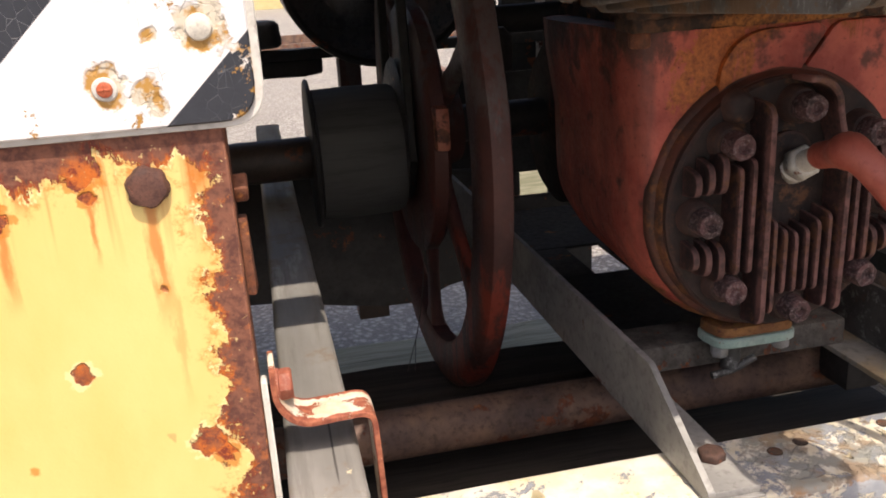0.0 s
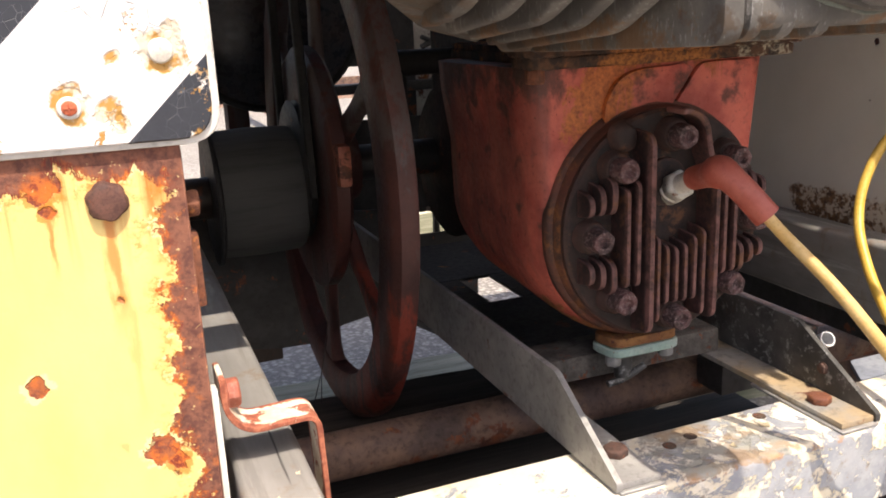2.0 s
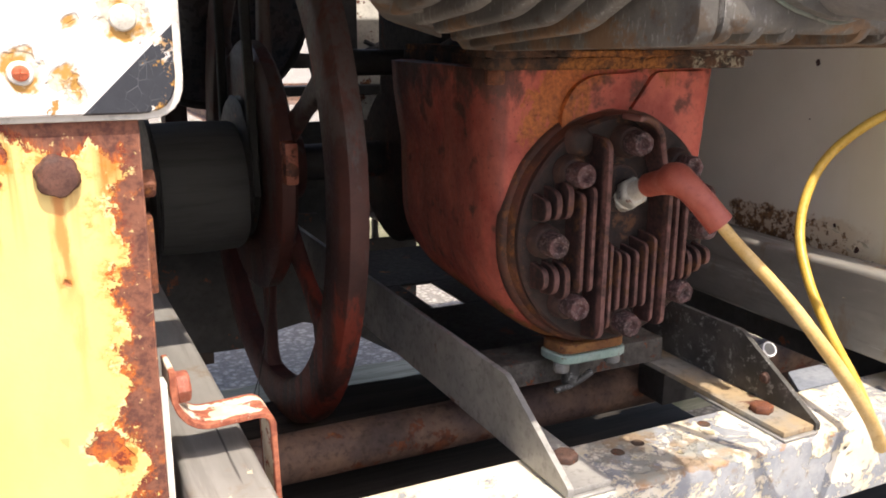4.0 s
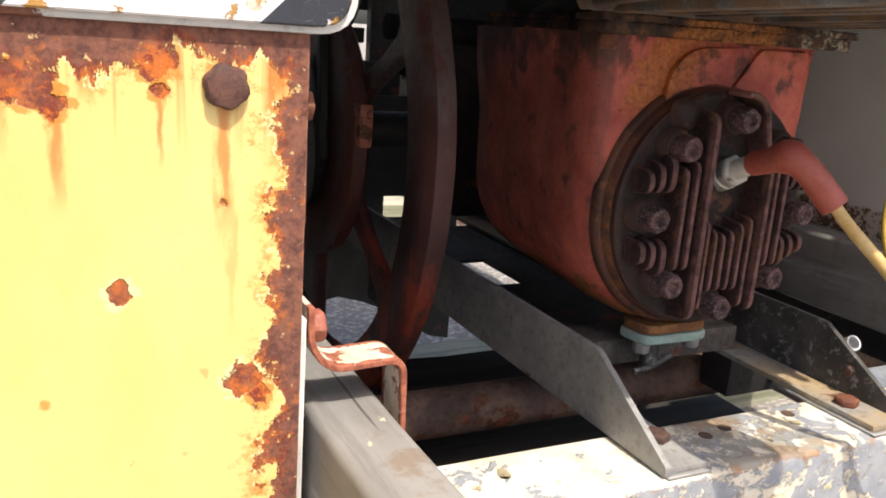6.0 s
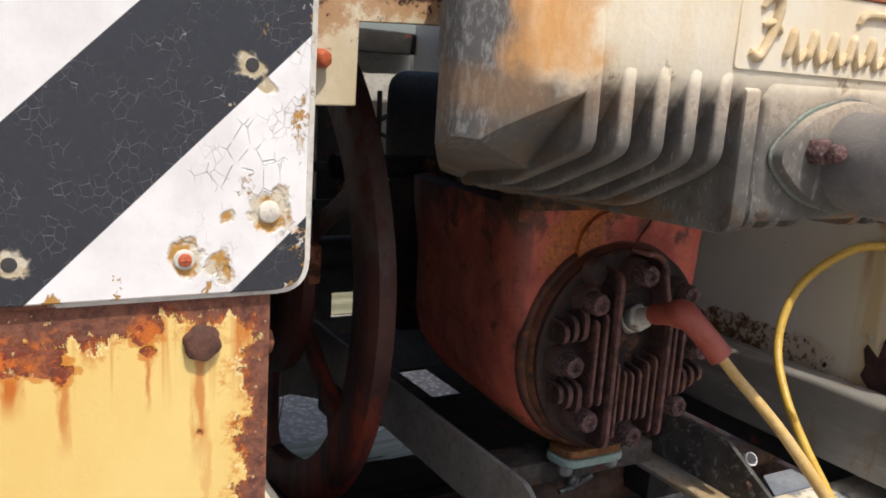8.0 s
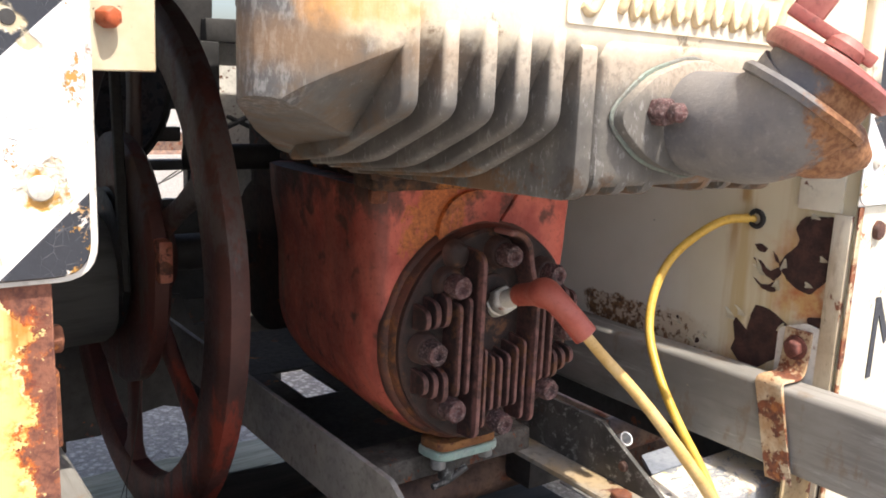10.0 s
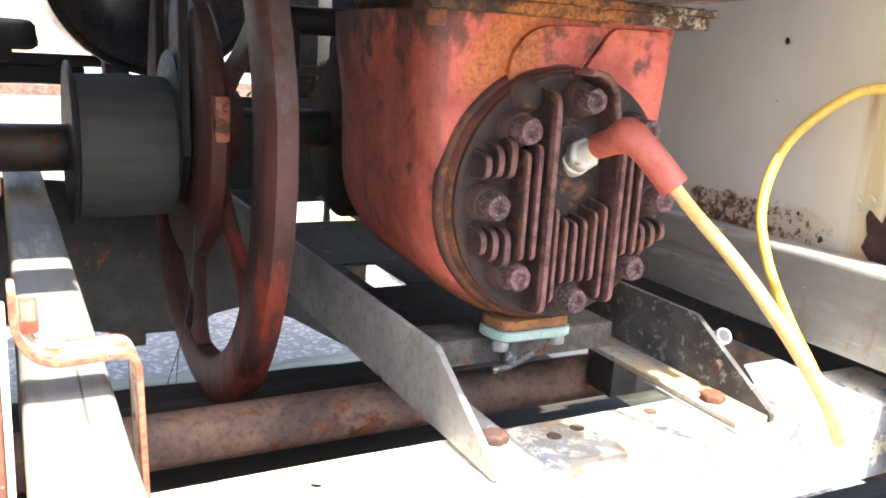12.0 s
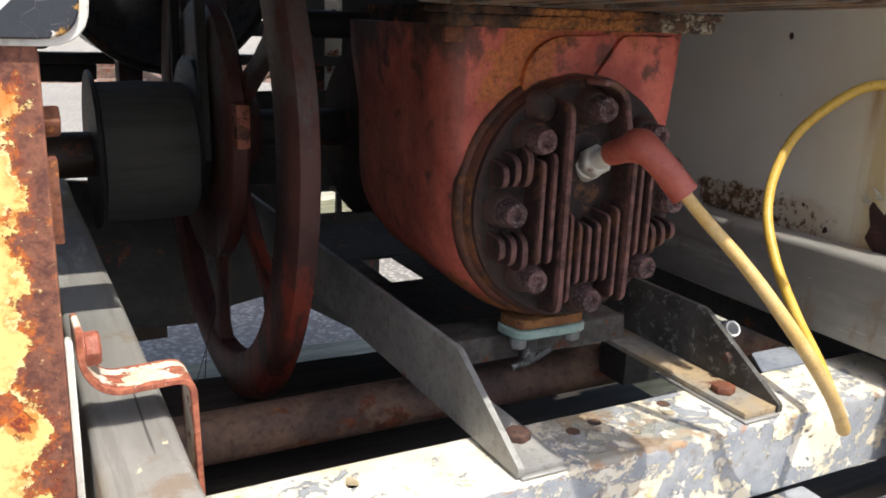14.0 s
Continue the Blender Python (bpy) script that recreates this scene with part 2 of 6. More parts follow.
def engine_red():
    """Faded red engine paint, sooty, its left flank also darkened for shade, with ochre rust that has run from the
    joint above.
    """
    g = Graph("faded red engine paint")
    x, y, z = g.axis(0), g.axis(1), g.axis(2)
    broad, fine = g.noise(17, 6, 0.65), g.noise(210, 4, 0.7)
    colour = g.mix(g.step(broad, 0.36, 0.64), (0.39, 0.066, 0.046), (0.62, 0.145, 0.098))
    colour = g.mix(g.mul(g.step(g.noise(48, 6, 0.72, (1, 1, 0.5), (1, 8, 3)), 0.54, 0.72), 0.28), colour, (0.11, 0.035, 0.026))
    colour = g.mix(g.mul(g.step(fine, 0.58, 0.72), 0.55), colour, (0.05, 0.022, 0.018))
    runs = g.noise(26, 6, 0.68, (1, 1, 0.35), (0.3, 0.2, 0.1), 0.6)
    ochre = g.step(g.add(g.add(runs, g.step(x, 0.31, 0.375, -0.26, 0.0)), g.step(z, 0.795, 0.862, -0.20, 0.17)), 0.57, 0.68)
    colour = g.mix(g.mul(ochre, 0.9), colour, g.mix(g.step(fine, 0.3, 0.7), (0.46, 0.130, 0.026), (0.20, 0.060, 0.022)))
    fan = g.math("ABSOLUTE", g.sub(g.sub(x, 0.354), g.mul(g.sub(z, 0.80), 0.35)))
    rain = g.mul(g.step(g.add(g.noise(42, 7, 0.7, (1, 1, 0.5), (4, 1, 2), 0.8), g.step(fan, 0.048, 0.006, -0.20, 0.13)), 0.47, 0.56), g.mul(g.step(y, 0.70, 0.66), g.step(z, 0.775, 0.80)))
    colour = g.mix(g.mul(rain, 0.9), colour, g.mix(g.step(fine, 0.3, 0.7), (0.62, 0.185, 0.035), (0.27, 0.082, 0.026)))
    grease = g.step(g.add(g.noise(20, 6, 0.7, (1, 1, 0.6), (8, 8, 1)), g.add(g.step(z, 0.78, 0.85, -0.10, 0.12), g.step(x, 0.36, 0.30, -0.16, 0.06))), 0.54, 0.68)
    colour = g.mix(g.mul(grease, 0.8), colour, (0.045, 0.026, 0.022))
    # Streaky grime, thickened towards the left flank to paint in its shade.
    smear_shade = g.step(g.add(g.noise(17, 7, 0.70, (1.2, 1.2, 0.32), (5, 3, 7)), g.step(x, 0.340, 0.296, -0.24, 0.14)), 0.38, 0.72)
    colour = g.mix(g.mul(smear_shade, 0.62), colour, g.mix(fine, (0.050, 0.028, 0.024), (0.105, 0.042, 0.034)))
    pits = g.mul(g.step(g.noise(420, 3, 0.6, shift=(1, 4, 2)), 0.66, 0.70), g.step(g.noise(30, 3, shift=(6, 1, 6)), 0.42, 0.58))
    colour = g.mix(g.mul(pits, 0.85), colour, (0.022, 0.013, 0.011))
    foot = g.step(g.add(g.noise(34, 5), g.step(z, 0.658, 0.600, -0.12, 0.28)), 0.55, 0.66)
    colour = g.mix(g.mul(foot, 0.85), colour, g.mix(g.step(fine, 0.35, 0.65), (0.36, 0.16, 0.042), (0.20, 0.08, 0.028)))
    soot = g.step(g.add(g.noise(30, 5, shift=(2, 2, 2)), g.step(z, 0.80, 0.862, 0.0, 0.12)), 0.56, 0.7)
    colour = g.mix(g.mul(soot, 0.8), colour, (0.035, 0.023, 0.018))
    return g.done(colour, g.step(fine, 0.2, 0.8, 0.45, 0.75), 0.0, g.add(g.mul(fine, 0.5), g.mul(broad, 0.5)), 0.0012, 0.6)


def joint_crust():
    """Crumbling joint between engine and hopper: ochre rust, soot and pale lime crust."""
    g = Graph("crusted rusty joint")
    fine = g.noise(260, 6, 0.75)
    colour = g.mix(g.step(g.noise(60, 7, 0.72), 0.38, 0.60), (0.040, 0.026, 0.020), (0.13, 0.062, 0.034))
    near = g.step(g.math("ABSOLUTE", g.sub(g.axis(0), 0.405)), 0.13, 0.02, -0.18, 0.12)
    colour = g.mix(g.step(g.add(g.noise(34, 7, 0.7, shift=(1, 3, 2)), near), 0.50, 0.60), colour, g.mix(g.step(fine, 0.38, 0.62), (0.20, 0.075, 0.026), (0.50, 0.19, 0.05)))
    lime = g.step(g.add(g.noise(70, 7, 0.75, shift=(5, 2, 8)), g.step(g.axis(0), 0.44, 0.50, -0.14, 0.06)), 0.54, 0.60)
    colour = g.mix(g.mul(lime, g.step(fine, 0.40, 0.55)), colour, (0.42, 0.37, 0.27))
    return g.done(colour, 0.85, 0.0, g.add(fine, g.noise(90, 6, 0.7)), 0.002, 0.9)


def hopper_metal():
    """Cast aluminium gone grey, bleached cream on its face, stained brown where rusty water ran down it."""
    g = Graph("chalky cast aluminium")
    x, y, z = g.axis(0), g.axis(1), g.axis(2)
    broad, fine, scratch = g.noise(20, 6, 0.66), g.noise(230, 5, 0.72), g.noise(330, 4, 0.7, (1, 1, 0.35), (3, 3, 3))
    colour = g.mix(g.step(broad, 0.34, 0.66), (0.095, 0.090, 0.084), (0.175, 0.163, 0.146))
    colour = g.mix(g.mul(g.step(g.noise(95, 5, shift=(3, 3, 3)), 0.5, 0.7), 0.5), colour, (0.12, 0.115, 0.11))
    colour = g.mix(g.mul(g.step(g.add(scratch, g.mul(g.sub(broad, 0.5), 0.4)), 0.57, 0.66), g.step(x, 0.108, 0.125, 0.28, 0.42)), colour, (0.38, 0.38, 0.375))
    soft = g.mul(g.sub(g.noise(40, 5), 0.5), 0.03)
    mid = g.math("ABSOLUTE", g.sub(x, 0.384))
    face = g.mul(g.step(g.add(z, soft), 0.958, 0.972), g.mul(g.mul(g.step(g.add(mid, soft), 0.275, 0.262), g.step(g.add(x, soft), 0.092, 0.104)), g.step(y, 0.412, 0.396)))
    cream = g.mix(g.step(g.noise(20, 6, 0.7, stretch=(1, 1, 0.4)), 0.38, 0.66), (0.78, 0.67, 0.49), (0.82, 0.755, 0.62))
    colour = g.mix(g.mul(face, 0.95), colour, cream)
    lip = g.mul(g.mul(g.step(y, 0.3875, 0.3845), g.mul(g.step(z, 0.932, 0.962), g.step(z, 0.974, 0.966))), g.step(g.add(mid, soft), 0.228, 0.219))
    colour = g.mix(g.mul(lip, g.step(fine, 0.62, 0.45, 0.5, 0.95)), colour, (0.50, 0.44, 0.36))
    band = g.mul(g.step(g.add(x, soft), 0.090, 0.100), g.step(g.add(x, g.mul(soft, 2)), 0.170, 0.145))
    band = g.mul(g.mul(band, g.step(y, 0.40, 0.39)), g.step(g.add(z, soft), 0.962, 0.975))
    colour = g.mix(g.mul(band, g.step(g.noise(30, 6, 0.7, (1, 1, 0.3), (1, 1, 5)), 0.3, 0.6, 0.55, 0.95)), colour, (0.60, 0.30, 0.09))
    colour = g.mix(g.mul(g.step(g.add(x, soft), 0.108, 0.088), 0.8), colour, g.mix(g.step(scratch, 0.45, 0.62), (0.075, 0.074, 0.077), (0.20, 0.20, 0.20)))
    brown = g.mul(g.step(g.math("ABSOLUTE", g.add(g.sub(z, 0.958), soft)), 0.020, 0.003), g.mul(g.step(g.noise(22, 5, shift=(2, 0, 2)), 0.30, 0.55), g.step(x, 0.22, 0.15, 0.35, 1.0)))
    colour = g.mix(g.mul(brown, 0.6), colour, (0.24, 0.135, 0.06))
    corner = g.mul(g.step(g.noise(34, 7, 0.7, shift=(6, 2, 1)), 0.42, 0.60), g.mul(g.step(x, 0.180, 0.166), g.step(g.add(z, g.mul(soft, 1.5)), 0.972, 0.925)))
    colour = g.mix(g.mul(corner, 0.75), colour, (0.125, 0.085, 0.052))
    low = g.step(g.add(g.noise(30, 6, 0.7, shift=(9, 3, 5)), g.step(z, 0.915, 0.868, -0.06, 0.16)), 0.56, 0.66)
    colour = g.mix(g.mul(low, 0.75), colour, g.mix(g.step(broad, 0.42, 0.58), (0.075, 0.050, 0.032), (0.20, 0.105, 0.045)))
    return g.done(colour, 0.7, 0.1, g.add(g.mul(fine, 0.6), g.mul(broad, 0.4)), 0.0012, 0.6)


def flywheel_paint():
    """Grey-brown worn paint with streaks where bright red still shows, dulled on the far side for shade."""
    g = Graph("dull red flywheel paint")
    fine, streak = g.noise(190, 5, 0.7), g.noise(30, 6, 0.68, (1.6, 1, 0.3))
    colour = g.mix(g.step(g.noise(13, 6, 0.65), 0.35, 0.65), (0.062, 0.026, 0.023), (0.115, 0.040, 0.032))
    # Red weakens with depth, so the far rim is coloured as if shaded.
    colour = g.mix(g.mul(g.step(g.add(streak, g.step(g.axis(2), 0.70, 0.60, -0.10, 0.06)), 0.50, 0.62), g.step(g.axis(1), 1.05, 0.85, 0.15, 1.0)), colour, (0.27, 0.048, 0.028))
    colour = g.mix(g.mul(g.step(g.add(g.noise(24, 5, 0.7, (1, 1, 0.4), (5, 5, 5)), g.step(g.axis(2), 0.66, 0.78, -0.08, 0.08)), 0.50, 0.60), 0.8), colour, (0.105, 0.085, 0.080))
    colour = g.mix(g.mul(g.step(fine, 0.58, 0.7), 0.4), colour, (0.045, 0.03, 0.028))
    return g.done(colour, g.step(fine, 0.2, 0.8, 0.42, 0.7), 0.0, fine, 0.0004, 0.5)


def cast_iron(name, base, second, edge):
    """Sooty cast iron, its outer edges rubbed to a pinkish brown, its front edges coloured brighter as if lit."""
    g = Graph(name)
    fine = g.noise(240, 5, 0.7)
    colour = g.mix(g.step(g.noise(55, 5), 0.38, 0.64), base, second)
    rub = g.step(g.add(g.geo.outputs["Pointiness"], g.mul(g.sub(fine, 0.5), 0.10)), 0.53, 0.62)
    colour = g.mix(g.mul(rub, 0.85), colour, edge)
    # Front edges take the rubbed colour by depth, standing in for caught light.
    front = g.step(g.add(g.axis(1), g.mul(g.sub(fine, 0.5), 0.006)), 0.6000, 0.5950)
    colour = g.mix(g.mul(front, g.step(g.noise(70, 5, 0.7, shift=(2, 7, 3)), 0.38, 0.62, 0.10, 0.60)), colour, edge)
    rust = g.step(g.noise(38, 7, 0.7, shift=(4, 4, 8)), 0.55, 0.64)
    colour = g.mix(g.mul(rust, 0.65), colour, g.mix(fine, (0.10, 0.045, 0.025), (0.24, 0.10, 0.04)))
    return g.done(colour, g.step(fine, 0.2, 0.8, 0.62, 0.85), 0.0, fine, 0.0007, 0.6)


def spout_metal():
    """Grey cast neck that turns rusty brown towards its outer lip."""
    g = Graph("grey cast neck with rusty lip")
    x, y = g.axis(0), g.axis(1)
    fine = g.noise(240, 5, 0.7)
    colour = g.mix(g.step(g.noise(26, 6), 0.35, 0.65), (0.125, 0.122, 0.128), (0.20, 0.188, 0.178))
    colour = g.mix(g.mul(g.step(fine, 0.50, 0.74), 0.25), colour, (0.36, 0.34, 0.325))
    rust = g.step(g.add(g.noise(40, 7, 0.7), g.step(g.sub(x, g.mul(y, 0.9)), 0.07, 0.15, -0.25, 0.3)), 0.46, 0.6)
    colour = g.mix(rust, colour, g.mix(g.step(fine, 0.35, 0.65), (0.17, 0.065, 0.025), (0.33, 0.16, 0.07)))
    return g.done(colour, 0.62, 0.1, g.add(fine, g.mul(rust, 0.3)), 0.001, 0.6)


def beam_paint():
    """Cream and yellow paint that flakes off a blue-grey sheet-metal channel, browned on top beside the mount."""
    g = Graph("flaking cream paint on grey channel")
    x, z = g.axis(0), g.axis(2)
    top = g.step(z, 0.5345, 0.5385)
    fine, ragged = g.noise(230, 5, 0.7), g.noise(30, 12, 0.76, shift=(3, 1, 7), warp=0.4)
    crumbs = g.noise(120, 8, 0.75, shift=(2, 9, 1))
    cream = g.mix(g.step(g.noise(24, 6, 0.65), 0.36, 0.62), (0.78, 0.75, 0.68), (0.72, 0.65, 0.49))
    cream = g.mix(g.mul(g.step(g.noise(55, 5, shift=(4, 4, 1)), 0.64, 0.70), 0.6), cream, (0.66, 0.55, 0.12))
    grey = g.mix(g.step(g.noise(40, 6, 0.7), 0.35, 0.65), (0.27, 0.29, 0.325), (0.37, 0.385, 0.41))
    grey = g.mix(g.mul(g.step(g.noise(85, 5, 0.7, shift=(1, 1, 8)), 0.56, 0.66), 0.5), grey, (0.21, 0.19, 0.165))
    keep = g.step(g.add(ragged, g.mul(top, g.step(x, 0.30, 0.25, 0.065, 0.115))), 0.532, 0.538)
    keep = g.top(keep, g.mul(g.step(g.add(crumbs, g.mul(g.sub(ragged, 0.5), 0.9)), 0.585, 0.60), g.step(ragged, 0.40, 0.47)))
    for cx, cz, r in ((0.597, 0.512, 0.022), (0.613, 0.520, 0.024), (0.578, 0.503, 0.015), (0.552, 0.530, 0.012), (0.515, 0.470, 0.012)):
        keep = g.top(keep, g.spot((cx, 0.485, cz), r, 0.0006, 0.030, 55))
    colour = g.mix(keep, grey, cream)
    by_mount = g.mul(g.step(g.math("ABSOLUTE", g.sub(x, 0.398)), 0.105, 0.04, -0.12, 0.17), top)
    rust = g.step(g.add(g.add(g.noise(30, 8, 0.7, shift=(6, 6, 6)), by_mount), -0.02), 0.58, 0.66)
    colour = g.mix(g.mul(rust, 0.85), colour, g.mix(g.step(g.noise(26, 5, shift=(8, 8, 2)), 0.42, 0.58), g.mix(fine, (0.22, 0.15, 0.095), (0.36, 0.25, 0.15)), (0.27, 0.275, 0.25)))
    rim = g.mul(g.step(g.math("ABSOLUTE", g.sub(z, 0.5365)), 0.0035, 0.0015), g.step(g.noise(70, 6, 0.7, shift=(1, 5, 5)), 0.50, 0.58))
    colour = g.mix(g.mul(rim, 0.7), colour, (0.42, 0.22, 0.10))
    colour = g.mix(g.mul(g.step(fine, 0.62, 0.74), 0.45), colour, (0.15, 0.13, 0.11))
    return g.done(colour, g.step(keep, 0, 1, 0.5, 0.62), 0.0, g.add(g.mul(keep, 0.8), g.mul(fine, 0.25)), 0.0012, 1.0)


def wall_paint():
    """Cream-grey enamel with brown scale low on the sheet, yellow water runs and big flaked patches near the outer edge."""
    g = Graph("cream enamel with flaked rust")
    y, z = g.axis(1), g.axis(2)
    fine, ragged = g.noise(210, 5, 0.7), g.noise(42, 8, 0.7)
    colour = g.mix(g.step(g.noise(9, 4), 0.3, 0.7), (0.66, 0.635, 0.56), (0.73, 0.705, 0.63))
    aged = g.mul(g.step(g.add(y, g.mul(g.sub(g.noise(14, 4, 0.6, (1, 1, 0.3)), 0.5), 0.10)), 0.70, 0.55), 0.55)
    colour = g.mix(aged, colour, (0.66, 0.575, 0.33))
    runs = g.mul(g.step(g.noise(30, 5, 0.62, (1, 1, 0.07), (0, 0.03, 0)), 0.46, 0.66), g.step(y, 0.70, 0.53))
    colour = g.mix(g.mul(runs, 0.7), colour, (0.50, 0.355, 0.12))
    wander = g.mul(g.sub(g.noise(60, 4, 0.6, (1, 1, 0.3)), 0.5), 0.02)
    for run_y, low, high in ((0.588, 0.735, 0.808), (0.577, 0.825, 0.835)):
        line = g.step(g.math("ABSOLUTE", g.add(g.sub(y, run_y), wander)), 0.011, 0.001)
        line = g.mul(line, g.step(z, low, high))
        line = g.mul(line, g.step(z, 0.818, 0.808)) if low < 0.8 else line
        colour = g.mix(g.mul(line, 0.75), colour, (0.38, 0.205, 0.06))
    colour = g.mix(g.mul(g.step(fine, 0.7, 0.76), 0.7), colour, (0.16, 0.09, 0.04))
    fray = g.mul(g.sub(ragged, 0.5), 0.05)
    zone = g.mul(g.step(g.add(z, fray), 0.682, 0.676), g.mul(g.step(g.add(y, fray), 0.812, 0.804), g.step(g.add(g.sub(z, g.mul(g.sub(y, 0.775), 0.85)), fray), 0.626, 0.632)))
    stain = g.mul(zone, g.step(g.add(y, fray), 0.59, 0.65))
    colour = g.mix(g.mul(stain, 0.45), colour, (0.50, 0.36, 0.20))
    scabs = g.mul(stain, g.step(g.add(g.noise(120, 6, 0.7), g.step(y, 0.60, 0.79, -0.09, 0.03)), 0.47, 0.53))
    colour = g.mix(scabs, colour, g.mix(g.step(fine, 0.35, 0.62), (0.07, 0.036, 0.022), (0.26, 0.14, 0.06)))
    foot = g.mul(g.step(g.add(z, fray), 0.662, 0.640), g.mul(g.step(y, 0.68, 0.62), g.step(ragged, 0.40, 0.58)))
    colour = g.mix(g.mul(foot, 0.6), colour, (0.45, 0.25, 0.09))
    flaked = None
    for cy, cz, r in ((0.700, 0.853, 0.0030), (0.703, 0.790, 0.0012), (0.621, 0.656, 0.0030), (0.623, 0.643, 0.0025), (0.600, 0.645, 0.0020), (0.653, 0.676, 0.0020)):
        m = g.spot((0.745, cy, cz), r, 0.0005, min(0.014, r * 5), 110)
        flaked = m if flaked is None else g.top(flaked, m)
    for hy, hz, r, amount in ((0.484, 0.733, 0.022, 0.9), (0.505, 0.770, 0.036, 0.5), (0.560, 0.650, 0.022, 0.5), (0.520, 0.730, 0.018, 0.45)):
        halo = g.spot((0.745, hy, hz), r, 0.014, 0.06, 40)
        colour = g.mix(g.mul(halo, amount), colour, g.mix(g.step(ragged, 0.40, 0.60), (0.60, 0.36, 0.14), (0.48, 0.15, 0.045)))
    colour = g.mix(flaked, colour, g.mix(fine, (0.026, 0.012, 0.011), (0.07, 0.03, 0.024)))
    return g.done(colour, g.step(flaked, 0, 1, 0.4, 0.75), 0.0, g.sub(g.mul(fine, 0.2), g.mul(flaked, 0.8)), 0.0012, 0.9)


def bracket_paint():
    """Cream paint, burnt through to dark brown rust along the upper limb."""
    g = Graph("cream bracket with rusted upper limb")
    z = g.axis(2)
    fine, ragged = g.noise(220, 5, 0.7), g.noise(38, 9, 0.72, shift=(2, 2, 5))
    colour = g.mix(g.step(g.noise(22, 6), 0.36, 0.64), (0.60, 0.51, 0.34), (0.72, 0.65, 0.50))
    bloom = g.step(g.add(ragged, g.step(z, 0.965, 1.03, -0.16, 0.20)), 0.44, 0.56)
    colour = g.mix(g.mul(bloom, 0.75), colour, (0.42, 0.20, 0.075))
    eaten = g.step(g.add(ragged, g.step(z, 0.975, 1.035, -0.22, 0.18)), 0.52, 0.555)
    colour = g.mix(eaten, colour, g.mix(g.step(g.noise(95, 6, 0.7), 0.38, 0.62), (0.030, 0.016, 0.013), (0.16, 0.058, 0.034)))
    specks = g.step(g.noise(130, 6, 0.7, shift=(7, 2, 2)), 0.64, 0.68)
    colour = g.mix(g.mul(specks, 0.8), colour, (0.05, 0.03, 0.022))
    return g.done(colour, g.step(eaten, 0, 1, 0.45, 0.85), 0.0, g.sub(g.mul(fine, 0.3), g.mul(eaten, 0.8)), 0.0012, 0.8)


def weathered_wood(name, base, second, along=0, rings=18.0, algae_shade=None):
    """Bare timber with silver-grey grain along one axis, drying cracks and stains; a green tint also shades upright
    faces.
    """
    g = Graph(name)
    long = [1.0, 1.0, 1.0]
    long[along] = 0.045
    grain, fine = g.noise(rings * 4, 6, 0.7, tuple(long), warp=0.3), g.noise(rings * 17, 4, 0.7, tuple(long))
    colour = g.mix(g.step(grain, 0.32, 0.68), base, second)
    colour = g.mix(g.mul(g.step(fine, 0.52, 0.7), 0.6), colour, tuple(v * 0.35 for v in base))
    crack = g.step(g.noise(rings * 6, 3, 0.5, tuple(long), (5, 5, 5)), 0.66, 0.70)
    colour = g.mix(crack, colour, (0.03, 0.026, 0.022))
    colour = g.mix(g.mul(g.step(g.noise(8, 5, shift=(1, 2, 3)), 0.5, 0.68), 0.5), colour, algae_shade or tuple(v * 0.6 for v in second))
    if algae_shade:
        # Upright faces get a darker green, painting their shade by surface direction.
        n = g.tree.nodes.new("ShaderNodeSeparateXYZ")
        g.tree.links.new(g.geo.outputs["Normal"], n.inputs[0])
        green = g.mul(g.step(n.outputs[2], 0.75, 0.35), g.step(grain, 0.30, 0.62, 0.95, 0.4))
        colour = g.mix(green, colour, tuple(v * 0.75 for v in algae_shade))
    return g.done(colour, 0.85, 0.0, g.sub(g.add(grain, g.mul(fine, 0.5)), g.mul(crack, 1.2)), 0.0015, 0.7)


def rail_paint():
    """Smooth grey-painted timber, scuffed and streaked along its length, with brown seepage and stray cream paint."""
    g = Graph("scuffed grey painted handle")
    fine, streak = g.noise(210, 5, 0.7), g.noise(60, 6, 0.7, (1, 0.06, 1))
    colour = g.mix(g.step(g.noise(12, 5, stretch=(1, 0.4, 1)), 0.35, 0.65), (0.195, 0.187, 0.172), (0.29, 0.278, 0.258))
    colour = g.mix(g.mul(g.step(streak, 0.52, 0.66), 0.45), colour, (0.13, 0.12, 0.11))
    colour = g.mix(g.mul(g.step(g.noise(48, 6, 0.7, (1, 0.12, 1), (3, 1, 2)), 0.56, 0.68), 0.5), colour, (0.48, 0.47, 0.44))
    colour = g.mix(g.mul(g.step(g.noise(26, 6, 0.7, (1, 1, 0.5), (2, 6, 4)), 0.54, 0.66), 0.6), colour, (0.19, 0.125, 0.075))
    colour = g.mix(g.step(g.noise(36, 7, 0.72, (1, 0.5, 1), (9, 4, 4)), 0.685, 0.695), colour, (0.60, 0.52, 0.36))
    crack = g.step(g.noise(95, 3, 0.5, (1, 0.03, 1), (5, 5, 5)), 0.685, 0.71)
    colour = g.mix(crack, colour, (0.06, 0.055, 0.05))
    colour = g.mix(g.mul(g.step(fine, 0.66, 0.74), 0.5), colour, (0.09, 0.08, 0.07))
    return g.done(colour, g.step(streak, 0.3, 0.7, 0.45, 0.7), 0.0, g.sub(g.add(g.mul(fine, 0.3), g.mul(streak, 0.6)), crack), 0.0006, 0.6)


